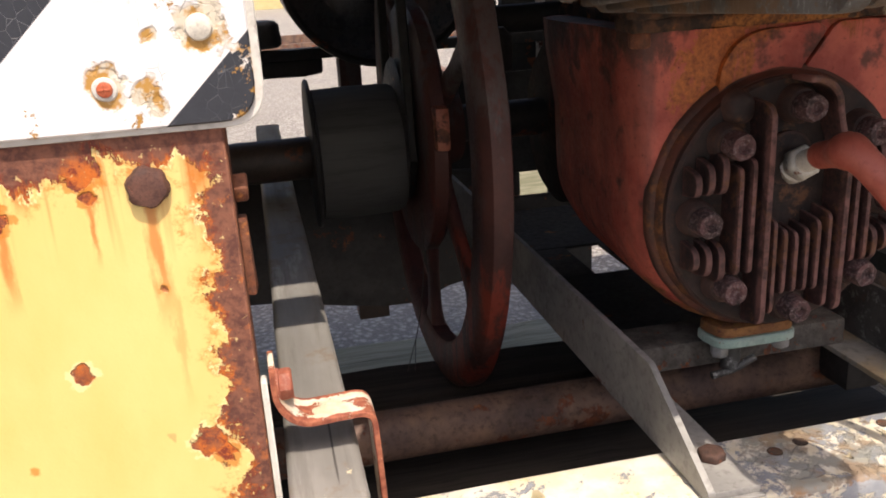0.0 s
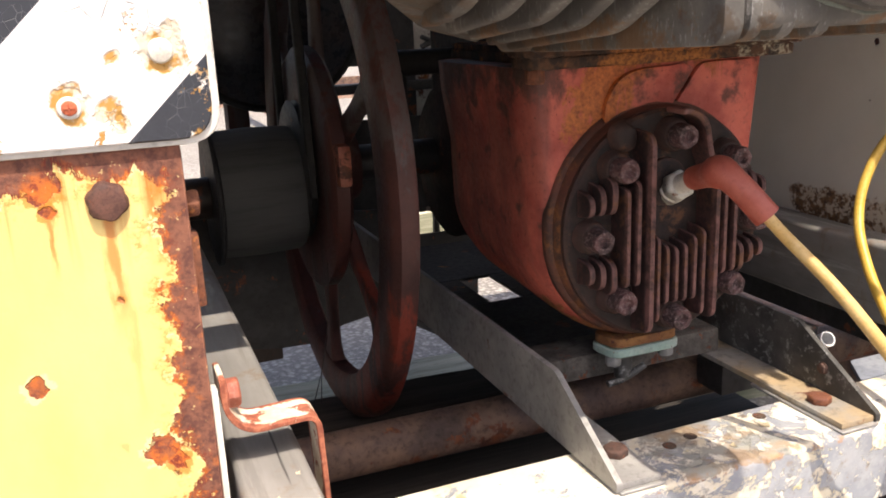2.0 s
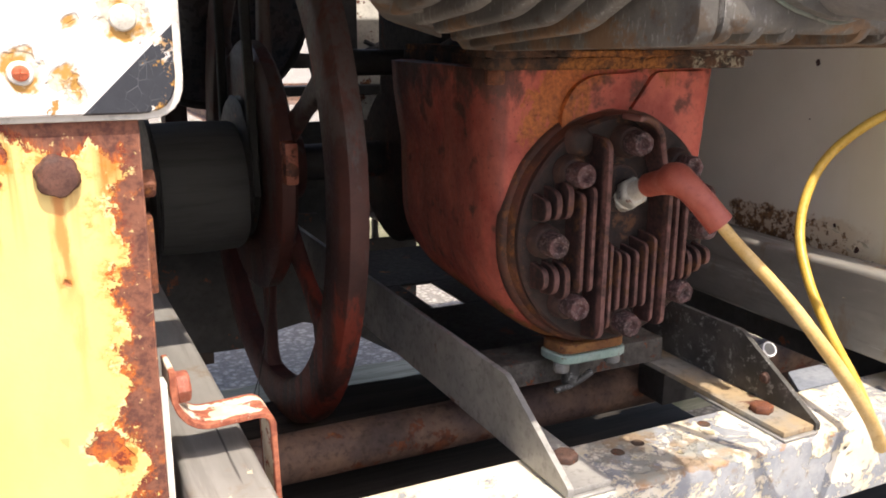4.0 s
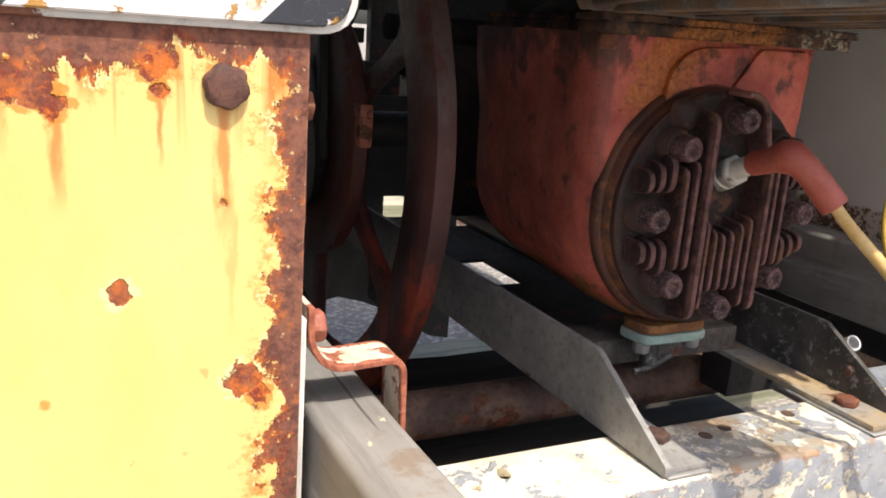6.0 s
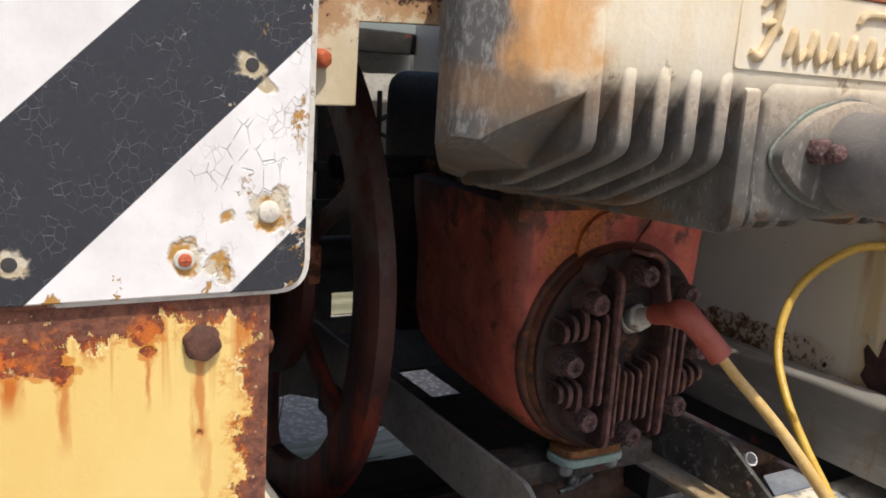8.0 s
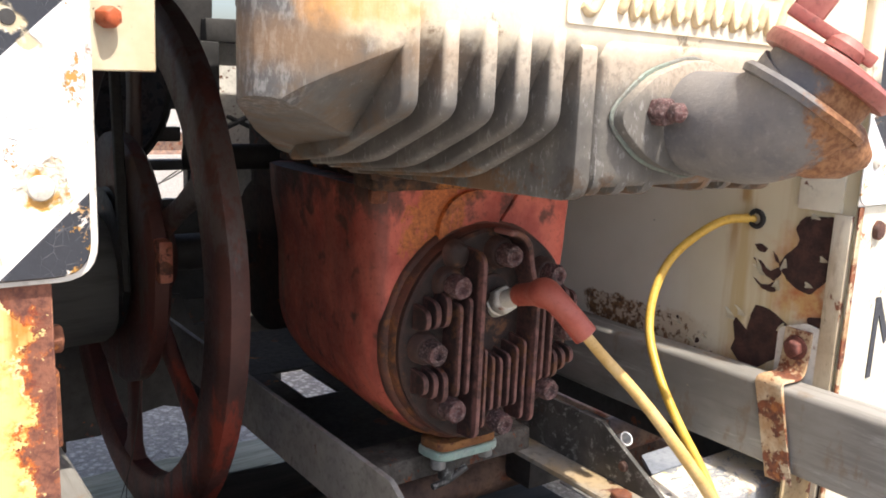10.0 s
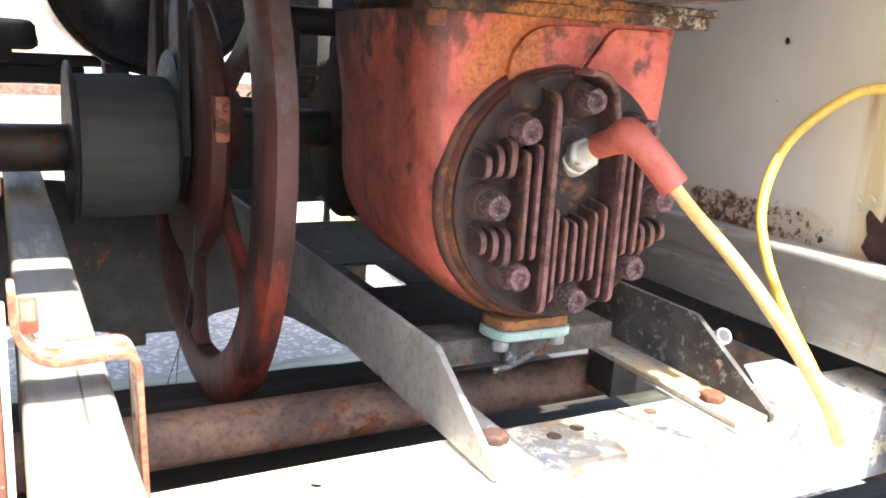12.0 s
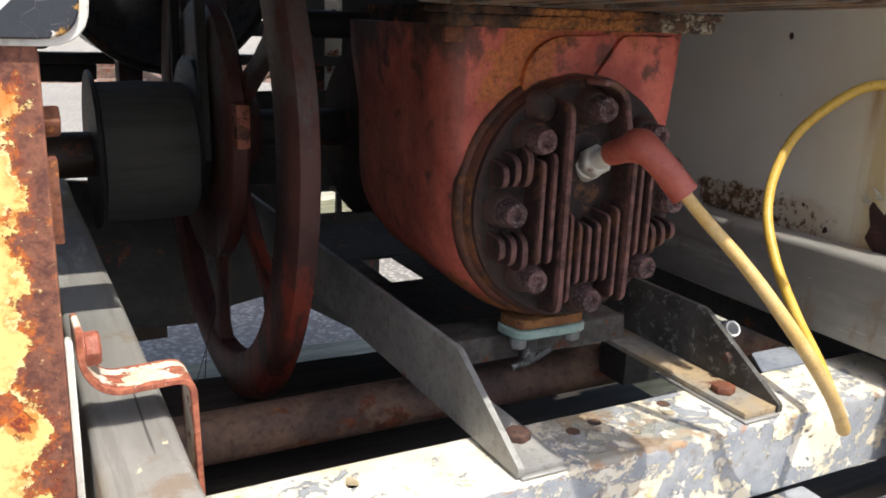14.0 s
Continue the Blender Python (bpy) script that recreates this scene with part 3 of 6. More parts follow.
def gravel():
    g = Graph("pale sandy gravel")
    stones, fine = g.cells(60), g.noise(120, 5, 0.7)
    colour = g.mix(g.step(g.noise(1.6, 6, 0.6), 0.35, 0.65), (0.42, 0.385, 0.34), (0.54, 0.51, 0.47))
    colour = g.mix(g.step(stones, 0.15, 0.6), colour, (0.26, 0.24, 0.22))
    colour = g.mix(g.mul(g.step(fine, 0.5, 0.7), 0.5), colour, (0.62, 0.60, 0.57))
    return g.done(colour, 0.9, 0.0, g.sub(fine, stones), 0.01, 0.8)


YELLOW, STRIPE, STRIPE_R = panel_paint(), stripe_paint("crazed black and white stripes", -0.9683, 1), stripe_paint("crazed stripes", 0.06, -1)
FLANGE = flange_rust()
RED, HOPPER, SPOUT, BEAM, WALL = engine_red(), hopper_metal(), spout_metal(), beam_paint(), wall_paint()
HEAD = cast_iron("oily dark cast iron", (0.014, 0.0085, 0.0075), (0.034, 0.018, 0.014), (0.13, 0.065, 0.052))
FIN = cast_iron("red-brown cast fin", (0.013, 0.008, 0.008), (0.042, 0.017, 0.016), (0.29, 0.135, 0.115))
def bolt_scale():
    """Black-brown bolt with a pitted grey and pink crust."""
    g = Graph("scaly rusted bolt")
    pit, fine = g.noise(330, 5, 0.75), g.noise(700, 3, 0.7)
    colour = g.mix(g.step(g.noise(75, 5), 0.40, 0.62), (0.050, 0.026, 0.026), (0.13, 0.058, 0.056))
    colour = g.mix(g.mul(g.step(pit, 0.50, 0.60), 0.75), colour, g.mix(g.step(fine, 0.4, 0.6), (0.30, 0.235, 0.225), (0.20, 0.12, 0.115)))
    colour = g.mix(g.step(pit, 0.40, 0.34), colour, (0.018, 0.012, 0.012))
    return g.done(colour, 0.7, 0.0, g.add(pit, g.mul(fine, 0.4)), 0.0012, 1.0)


BOLT = bolt_scale()
PANEL_BOLT = worn("purple-brown rusted bolt", (0.075, 0.032, 0.025), (0.14, 0.060, 0.042), 110, 0.14, 0.5, 0.75, relief=0.0010)
RUSTY_BOLT = worn("brown rusted bolt", (0.15, 0.05, 0.028), (0.24, 0.09, 0.045), 130, 0.3, 0.45, 0.75, relief=0.0008)
RING = joint_crust()
WHEEL = flywheel_paint()
GALV = worn("dull grey angle iron", (0.29, 0.285, 0.275), (0.39, 0.38, 0.36), 18, 0.04, 0.4, 0.5, 0.25, dark=(0.09, 0.08, 0.07))
def spotted_iron():
    """Dark grey angle iron with pale worn flecks and a little brown."""
    g = Graph("spotted dark angle iron")
    fine, fleck = g.noise(260, 5, 0.72), g.noise(75, 8, 0.75, shift=(3, 2, 6))
    colour = g.mix(g.step(g.noise(22, 5), 0.36, 0.64), (0.050, 0.048, 0.045), (0.105, 0.100, 0.094))
    colour = g.mix(g.mul(g.step(fleck, 0.53, 0.61), g.step(fine, 0.42, 0.58, 0.2, 0.9)), colour, (0.34, 0.345, 0.34))
    colour = g.mix(g.mul(g.step(g.noise(40, 6, 0.7, shift=(8, 1, 1)), 0.60, 0.68), 0.7), colour, (0.10, 0.065, 0.042))
    return g.done(colour, 0.55, 0.15, g.add(fine, fleck), 0.0007, 0.6)


GALV_DARK = spotted_iron()
PIPE = worn("brown rusted pipe", (0.245, 0.150, 0.105), (0.12, 0.078, 0.068), 22, 0.16, 0.5, 0.7, relief=0.0008)
def strap_paint():
    """White paint that holds on the flat of the strap and has rusted off its rims."""
    g = Graph("flaking white strap over rust")
    fine = g.noise(220, 5, 0.7)
    white = g.mix(g.step(g.noise(60, 5), 0.38, 0.64), (0.78, 0.70, 0.58), (0.66, 0.52, 0.36))
    rim = g.step(g.math("ABSOLUTE", g.sub(g.axis(1), 0.467)), 0.0085, 0.0135, 0.0, 0.22)
    gone = g.step(g.add(g.noise(75, 7, 0.7), rim), 0.555, 0.58)
    red = g.mix(g.step(fine, 0.35, 0.65), (0.22, 0.06, 0.035), (0.42, 0.14, 0.075))
    return g.done(g.mix(gone, white, red), g.step(gone, 0, 1, 0.45, 0.8), 0.0, g.sub(g.mul(fine, 0.3), g.mul(gone, 0.7)), 0.001, 0.8)


STRAP = strap_paint()
STRAP_R = worn("rusty ochre strap", (0.56, 0.46, 0.32), (0.40, 0.24, 0.12), 34, 0.30, 0.3, 0.7, relief=0.001)
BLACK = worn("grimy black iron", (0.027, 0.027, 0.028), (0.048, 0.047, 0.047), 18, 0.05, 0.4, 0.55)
DRUM = worn("worn dark pulley face", (0.085, 0.084, 0.080), (0.115, 0.113, 0.107), 12, 0.0, 0.3, 0.75, stretch=(0.1, 1, 1))
TANK = worn("blue-black enamel tank", (0.055, 0.065, 0.085), (0.115, 0.088, 0.090), 9, 0.0, 0.45, 0.28)
RUBBER = worn("black rubber belt", (0.016, 0.016, 0.016), (0.028, 0.027, 0.026), 30, 0.0, 0.3, 0.7)
WHITE = worn("dirty white paint", (0.62, 0.60, 0.56), (0.74, 0.72, 0.67), 22, 0.12, 0.25, 0.5)
BRACKET = bracket_paint()
CREAM = worn("cream paint with rust bloom", (0.66, 0.55, 0.36), (0.72, 0.63, 0.46), 16, 0.24, 0.25, 0.5)
RED_PLATE = worn("faded red plate", (0.42, 0.11, 0.065), (0.52, 0.19, 0.12), 24, 0.16, 0.3, 0.5)
CAP = worn("pinkish red cap enamel", (0.30, 0.085, 0.07), (0.42, 0.16, 0.13), 32, 0.12, 0.35, 0.45)
MINT = worn("mint green gasket", (0.30, 0.42, 0.36), (0.42, 0.51, 0.45), 55, 0.05, 0.25, 0.6)
BOOT = worn("soft red rubber boot", (0.40, 0.085, 0.055), (0.49, 0.13, 0.09), 40, 0.0, 0.25, 0.45, relief=0.0002, dark=(0.16, 0.05, 0.04))
LEAD = worn("aged beige-yellow cable", (0.58, 0.37, 0.12), (0.64, 0.45, 0.19), 60, 0.0, 0.35, 0.45, relief=0.0002, dark=(0.28, 0.16, 0.05))
LEAD2 = worn("yellow cable", (0.60, 0.37, 0.055), (0.66, 0.44, 0.09), 50, 0.0, 0.3, 0.4, relief=0.0002, dark=(0.15, 0.08, 0.02))
# Plate colour is lowered and blued to hold the shade it lies in.
SHADED_STEEL = worn("steel darkened blue-grey for shade", (0.20, 0.225, 0.27), (0.30, 0.325, 0.37), 20, 0.0, 0.25, 0.45)
STEEL = worn("plated plug steel", (0.55, 0.52, 0.45), (0.66, 0.63, 0.56), 90, 0.06, 0.3, 0.4, 0.2)
CERAMIC = worn("white plug insulator", (0.66, 0.62, 0.54), (0.74, 0.70, 0.62), 70, 0.0, 0.25, 0.3)
PLASTIC = worn("milky plastic hose", (0.62, 0.62, 0.62), (0.70, 0.70, 0.69), 60, 0.0, 0.2, 0.35)
TAN = worn("tan rust-stained paint", (0.42, 0.33, 0.19), (0.36, 0.24, 0.12), 22, 0.22, 0.35, 0.65)
SEAMED = worn("cream strip with rust runs", (0.66, 0.61, 0.50), (0.56, 0.47, 0.33), 26, 0.16, 0.3, 0.55, stretch=(1, 1, 0.25), dark=(0.16, 0.09, 0.05))
PANEL_WHITE = worn("cream white panel enamel", (0.72, 0.68, 0.55), (0.78, 0.75, 0.64), 12, 0.05, 0.15, 0.4)
INK = worn("dark blue-grey lettering", (0.03, 0.034, 0.045), (0.05, 0.055, 0.07), 40, 0.0, 0.2, 0.5)
ORANGE_BOLT = worn("orange-red painted bolt", (0.42, 0.08, 0.035), (0.50, 0.12, 0.05), 90, 0.15, 0.3, 0.5)
RAILWOOD = rail_paint()
BEARER = worn("speckled old bearer", (0.075, 0.066, 0.058), (0.14, 0.125, 0.11), 60, 0.10, 0.5, 0.8)
SLEEPER = weathered_wood("silver-green sleeper", (0.29, 0.28, 0.21), (0.50, 0.475, 0.37), 0, 12, (0.25, 0.27, 0.17))
GRAVEL = gravel()
HOUSE = worn("pale yellow plastered wall", (0.66, 0.56, 0.28), (0.72, 0.63, 0.36), 1.5, 0.0, 0.15, 0.8)


# ---- mesh helpers ----
def part(name, bm, material, parent=None, label="", smooth=40):
    """Link a bmesh as one mesh object, under a thing or a part."""
    me = bpy.data.meshes.new(name)
    bmesh.ops.recalc_face_normals(bm, faces=bm.faces)
    bm.to_mesh(me)
    bm.free()
    for p in me.polygons:
        p.use_smooth = True
    me.set_sharp_from_angle(angle=radians(smooth))
    me.materials.append(material)
    ob = new(name, me)
    ob.parent = parent
    if label:
        ob["label"] = label
    return ob


def thing(name, at, label, category, group="", kind=""):
    ob = new(name)
    ob.empty_display_size = 0.02
    ob.location = at
    THINGS.append(ob)
    return tagged(ob, label, category, group, kind)


THINGS = []


def settle(ob):
    """Let parts that were built in world places keep them under a moved Empty."""
    inv = Matrix.Translation(ob.location).inverted()
    for child in ob.children:
        child.matrix_parent_inverse = inv


def soften(bm, width, segments=2, angle=30):
    if width:
        edges = [e for e in bm.edges if len(e.link_faces) == 2 and e.calc_face_angle(0) > radians(angle)]
        bmesh.ops.bevel(bm, geom=edges, offset=width, segments=segments, profile=0.6, affect="EDGES", clamp_overlap=True)
    return bm


def box(x0, x1, y0, y1, z0, z1, bevel=0.0015, segments=2):
    bm = bmesh.new()
    bmesh.ops.create_cube(bm, size=1, matrix=Matrix.Translation(((x0 + x1) / 2, (y0 + y1) / 2, (z0 + z1) / 2)) @ Matrix.Diagonal((x1 - x0, y1 - y0, z1 - z0, 1)))
    return soften(bm, bevel, segments)


def join(*many):
    out = bmesh.new()
    for bm in many:
        me = bpy.data.meshes.new("tmp")
        bm.to_mesh(me)
        bm.free()
        out.from_mesh(me)
        bpy.data.meshes.remove(me)
    return out


def prism(profile, axis, a0, a1, bevel=0.0, segments=2):
    """A polygon given in the plane across an axis ('x': (y, z), 'y': (x, z), 'z': (x, y)), drawn out from a0 to a1."""
    place = {"x": lambda u, v, a: (a, u, v), "y": lambda u, v, a: (u, a, v), "z": lambda u, v, a: (u, v, a)}[axis]
    bm = bmesh.new()
    low = [bm.verts.new(place(u, v, a0)) for u, v in profile]
    high = [bm.verts.new(place(u, v, a1)) for u, v in profile]
    n = len(profile)
    bm.faces.new(low[::-1]), bm.faces.new(high)
    for i in range(n):
        bm.faces.new((low[i], low[(i + 1) % n], high[(i + 1) % n], high[i]))
    bmesh.ops.recalc_face_normals(bm, faces=bm.faces)
    return soften(bm, bevel, segments)


def round_corner(points, radius, steps=5):
    """Round the corners of a polygon; radius may be a list, one for each corner."""
    out, n = [], len(points)
    radii = radius if isinstance(radius, (list, tuple)) else [radius] * n
    for i in range(n):
        p, a, b = Vector(points[i]), Vector(points[i - 1]), Vector(points[(i + 1) % n])
        r = min(radii[i], (a - p).length * 0.49, (b - p).length * 0.49)
        if r <= 0:
            out.append(tuple(p))
            continue
        s, e = p + (a - p).normalized() * r, p + (b - p).normalized() * r
        for k in range(steps + 1):
            t = k / steps
            out.append(tuple(s * (1 - t) ** 2 + p * 2 * t * (1 - t) + e * t ** 2))
    return out


def loft(sections, cap=True):
    """Skin over closed loops of equal length."""
    bm = bmesh.new()
    rows = [[bm.verts.new(p) for p in s] for s in sections]
    n = len(rows[0])
    for a, b in zip(rows, rows[1:]):
        for i in range(n):
            bm.faces.new((a[i], a[(i + 1) % n], b[(i + 1) % n], b[i]))
    if cap:
        bm.faces.new(rows[0][::-1]), bm.faces.new(rows[-1])
    bmesh.ops.recalc_face_normals(bm, faces=bm.faces)
    return bm


def lathe(profile, centre, way, segments=40, closed=False):
    """Turn (radius, place along the axis) round an axis through centre."""
    q = Vector((0, 0, 1)).rotation_difference(Vector(way).normalized()).to_matrix()
    c = Vector(centre)
    bm = bmesh.new()
    rows = []
    for r, a in profile:
        rows.append([bm.verts.new(c + q @ Vector((r * math.cos(2 * math.pi * k / segments), r * math.sin(2 * math.pi * k / segments), a))) for k in range(segments)])
    pairs = list(zip(rows, rows[1:])) + ([(rows[-1], rows[0])] if closed else [])
    for a, b in pairs:
        for k in range(segments):
            bm.faces.new((a[k], a[(k + 1) % segments], b[(k + 1) % segments], b[k]))
    if not closed:
        bm.faces.new(rows[0][::-1]), bm.faces.new(rows[-1])
    bmesh.ops.recalc_face_normals(bm, faces=bm.faces)
    return bm


def rod(p0, p1, r, bevel=0.001, segments=20):
    p0, p1 = Vector(p0), Vector(p1)
    d = (p1 - p0).length
    return lathe([(r - bevel, 0), (r, bevel), (r, d - bevel), (r - bevel, d)], p0, p1 - p0, segments)


def curve_points(points, steps=10):
    pts = [Vector(p) for p in points]
    pts = [pts[0] * 2 - pts[1]] + pts + [pts[-1] * 2 - pts[-2]]
    out = []
    for a, b, c, d in zip(pts, pts[1:], pts[2:], pts[3:]):
        for k in range(steps):
            t = k / steps
            out.append(0.5 * (2 * b + (c - a) * t + (2 * a - 5 * b + 4 * c - d) * t * t + (3 * b - a - 3 * c + d) * t ** 3))
    return out + [pts[-2]]


def tube(points, radius, segments=12, steps=10):
    """A round hose along a smooth line; radius: one number, or a function of the share of the way."""
    line = curve_points(points, steps)
    sections, side = [], None
    for i, p in enumerate(line):
        d = (line[min(i + 1, len(line) - 1)] - line[max(i - 1, 0)]).normalized()
        side = (d.orthogonal() if side is None else side - d * side.dot(d)).normalized()
        up = d.cross(side)
        r = radius(i / (len(line) - 1)) if callable(radius) else radius
        sections.append([p + (side * math.cos(2 * math.pi * k / segments) + up * math.sin(2 * math.pi * k / segments)) * r for k in range(segments)])
    return loft(sections)


def band(points, y0, y1, thick, bevel=0.0006):
    """A flat strap bent in the xz plane: its middle line as (x, z), and its width along y."""
    pts = [Vector((x, z)) for x, z in points]
    left, right = [], []
    for i, p in enumerate(pts):
        d = (pts[min(i + 1, len(pts) - 1)] - pts[max(i - 1, 0)]).normalized()
        n = Vector((-d.y, d.x)) * thick / 2
        left.append(tuple(p + n)), right.append(tuple(p - n))
    return prism(left + right[::-1], "y", y0, y1, bevel, 1)


def hexagon(centre, way, across, height, washer=0.0, turn=0.0):
    """A hexagon head with a chamfered crown, standing on its centre along way."""
    q = Vector((0, 0, 1)).rotation_difference(Vector(way).normalized()).to_matrix()
    c, r = Vector(centre), across / math.sqrt(3)
    rows = []
    for f, a in ((1, 0), (1, height * 0.82), (0.86, height)):
        rows.append([c + q @ Vector((r * f * math.cos(math.pi * k / 3 + turn), r * f * math.sin(math.pi * k / 3 + turn), a)) for k in range(6)])
    bm = soften(loft(rows), across * 0.03, 1)
    if washer:
        bm = join(bm, lathe([(washer, -0.0012), (washer, 0.0008), (washer * 0.9, 0.0014)], centre, way, 20))
    return bm


def rumple(bm, amount, scale, seed=0.0):
    """Push the points of a mesh about by smooth noise, for dents and rough casting."""
    for v in bm.verts:
        v.co += noise.noise_vector(v.co * scale + Vector((seed, seed, seed))) * amount
    return bm


def dense(bm, longest=0.006):
    """Cut long edges into short ones, so that rumple can work on them."""
    for e in bm.edges[:]:
        n = int(e.calc_length() / longest)
        if n > 1:
            bmesh.ops.subdivide_edges(bm, edges=[e], cuts=n)
    return bm


# ---- ground and distance ----
def grid_sheet(x0, x1, y0, y1, nx, ny, height):
    bm = bmesh.new()
    rows = [[bm.verts.new((x0 + (x1 - x0) * i / nx, y0 + (y1 - y0) * j / ny, height(x0 + (x1 - x0) * i / nx, y0 + (y1 - y0) * j / ny))) for i in range(nx + 1)] for j in range(ny + 1)]
    for a, b in zip(rows, rows[1:]):
        for i in range(nx):
            bm.faces.new((a[i], a[i + 1], b[i + 1], b[i]))
    return bm


GROUND_Z = 0.10


def lie(x, y):
    near = max(0.0, 1 - math.hypot(x - 0.4, y - 1.5) / 5)
    return GROUND_Z + near * 0.012 * noise.noise((x * 9, y * 9, 0)) + near * 0.006 * noise.noise((x * 31, y * 31, 1))


near_bm = grid_sheet(-4, 5, -2.5, 6.5, 130, 130, lie)
outer = [e for e in near_bm.edges if e.is_boundary]
ring = bmesh.ops.extrude_edge_only(near_bm, edges=outer)["geom"]
for v in ring:
    if isinstance(v, bmesh.types.BMVert):
        v.co = Vector((0.5 + (v.co.x - 0.5) * 90, 2 + (v.co.y - 2) * 90, GROUND_Z))
ground = tagged(part("ground", near_bm, GRAVEL), "pale sandy gravel ground in full sun", "ground", kind="structure")

for y0, w in ((1.285, 0.215), (2.75, 0.24)):
    bm = box(-0.9, 1.7, y0, y0 + w, 0.02, 0.24, 0.016, 3)
    bmesh.ops.subdivide_edges(bm, edges=[e for e in bm.edges if abs(e.verts[0].co.x - e.verts[1].co.x) > 1], cuts=60)
    tagged(part("sleeper", rumple(rumple(bm, 0.006, 14, y0), 0.004, 40), SLEEPER), "weathered silver-green timber sleeper bedded in gravel", "sleeper", "sleepers under the car")

far_house = thing("distant_shed", (1.0, 24.0, 0.1), "pale yellow shed far behind the track", "shed")
part("wall", box(-7, 4, 24, 28, 0.1, 3.4, 0.02), HOUSE, far_house)
part("roof", prism([(23.6, 3.4), (28.4, 3.4), (26, 4.7)], "x", -7.4, 4.4), WHITE, far_house, "pale sheet roof")
settle(far_house)
for x in (-0.40, 1.14):
    rail_bm = prism(round_corner([(x - 0.045, 0.243), (x + 0.045, 0.243), (x + 0.009, 0.257), (x + 0.009, 0.297), (x + 0.025, 0.301), (x + 0.025, 0.322), (x - 0.025, 0.322), (x - 0.025, 0.301), (x - 0.009, 0.297), (x - 0.009, 0.257)], 0.004, 2), "y", -2, 9)
    tagged(part("track_rail", rail_bm, PIPE), "brown steel rail on the sleepers", "rail", "rails of the track")
for y in (9.2, 10.6):
    rail_bm = prism([(y - 0.06, 0.1), (y + 0.06, 0.1), (y + 0.02, 0.14), (y + 0.035, 0.24), (y - 0.035, 0.24), (y - 0.02, 0.14)], "x", -9, 10)
    tagged(part("far_rail", rail_bm, PIPE), "rusty rail of a far siding", "rail", "rails of the far siding")

# ---- end panels of the car ----
def worn_bolt(x, z, turn):
    """A flat hexagon head that rust has rounded, on the face of an end panel."""
    rows = []
    for r, a in ((0.0104, 0), (0.0102, 0.0036), (0.0090, 0.0052), (0.0054, 0.0058), (0.0015, 0.0058)):
        loop = []
        for k in range(24):
            ang = 2 * math.pi * k / 24
            six = 1 - 0.125 * (1 - abs(math.cos(3 * (ang + turn)))) * (r / 0.0104)
            loop.append((x + r * six * math.cos(ang), 0.446 - a, z + r * six * math.sin(ang)))
        rows.append(loop)
    return rumple(loft(rows), 0.0006, 170, x)



panel = thing("end_wall", (-0.25, 0.446, 0.3), "cream-yellow steel end panel with a rust-eaten edge", "panel")
part("sheet", box(-0.62, -0.005, 0.446, 0.4485, 0.25, 0.842, 0.0008, 1), YELLOW, panel)
part("edge_return", box(-0.0075, -0.0045, 0.449, 0.478, 0.25, 0.838, 0.0008, 1), RUSTY_BOLT, panel, "rusty folded edge")
part("backing_strip", rumple(box(-0.0042, -0.0008, 0.452, 0.462, 0.30, 0.703, 0.0008, 1), 0.0006, 30), WHITE, panel, "dirty white backing strip")
part("bolt", worn_bolt(-0.0427, 0.816, 0.3), PANEL_BOLT, panel, "rusted hexagon bolt head")
part("bolt", worn_bolt(-0.049, 0.599, 0.9), PANEL_BOLT, panel, "rusted hexagon bolt head")
part("stud", rumple(hexagon((-0.0044, 0.467, 0.806), (1, 0, 0), 0.014, 0.007, 0.0, 0.4), 0.0008, 90), RUSTY_BOLT, panel, "rusted nut on the folded edge")
part("scale", rumple(box(-0.0044, 0.0005, 0.462, 0.476, 0.748, 0.79, 0.0015, 2), 0.0012, 60), RUSTY_BOLT, panel, "flaking rust scale")
settle(panel)

plate = thing("striped_plate", (-0.25, 0.44, 0.842), "black and white striped warning plate with peeling paint", "sign plate")
outline = round_corner([(-0.62, 0.8435), (0.0125, 0.8435), (0.0125, 1.45), (-0.62, 1.45)], [0, 0.017, 0.01, 0], 6)
part("sheet", prism(outline, "y", 0.4405, 0.4435, 0.0009, 1), STRIPE, plate)
rim_line = round_corner([(-0.62, 0.8405), (0.0165, 0.8405), (0.0165, 1.45), (-0.62, 1.45)], [0, 0.019, 0.01, 0], 6)
part("backing", prism(rim_line, "y", 0.4437, 0.4457, 0.0006, 1), WHITE, plate, "white painted backing with chipped edge")
part("screw", join(lathe([(0.0062, 0), (0.0054, 0.0020), (0.0022, 0.0032)], (-0.009, 0.4404, 0.887), (0, -1, 0), 20)), CERAMIC, plate, "bright domed rivet")
washer = part("washer", rumple(lathe([(0.0056, 0), (0.0050, 0.0010), (0.0036, 0.0013)], (-0.053, 0.4404, 0.8628), (0, -1, 0), 20), 0.0004, 150), WHITE, plate, "pale paint-clogged washer")
part("screw", join(lathe([(0.0036, 0), (0.0032, 0.0012), (0.0016, 0.0017)], (-0.053, 0.4390, 0.8628), (0, -1, 0), 16), box(-0.0556, -0.0504, 0.4370, 0.4380, 0.8622, 0.8634, 0.0003, 1), box(-0.0536, -0.0524, 0.4370, 0.4380, 0.8602, 0.8654, 0.0003, 1)), ORANGE_BOLT, washer, "red rusty cross-head screw")
part("screw", lathe([(0.0036, 0), (0.0033, 0.0005), (0.0020, 0.0006)], (-0.0195, 0.4404, 0.9633), (0, -1, 0), 20), BLACK, plate, "dark empty screw hole")
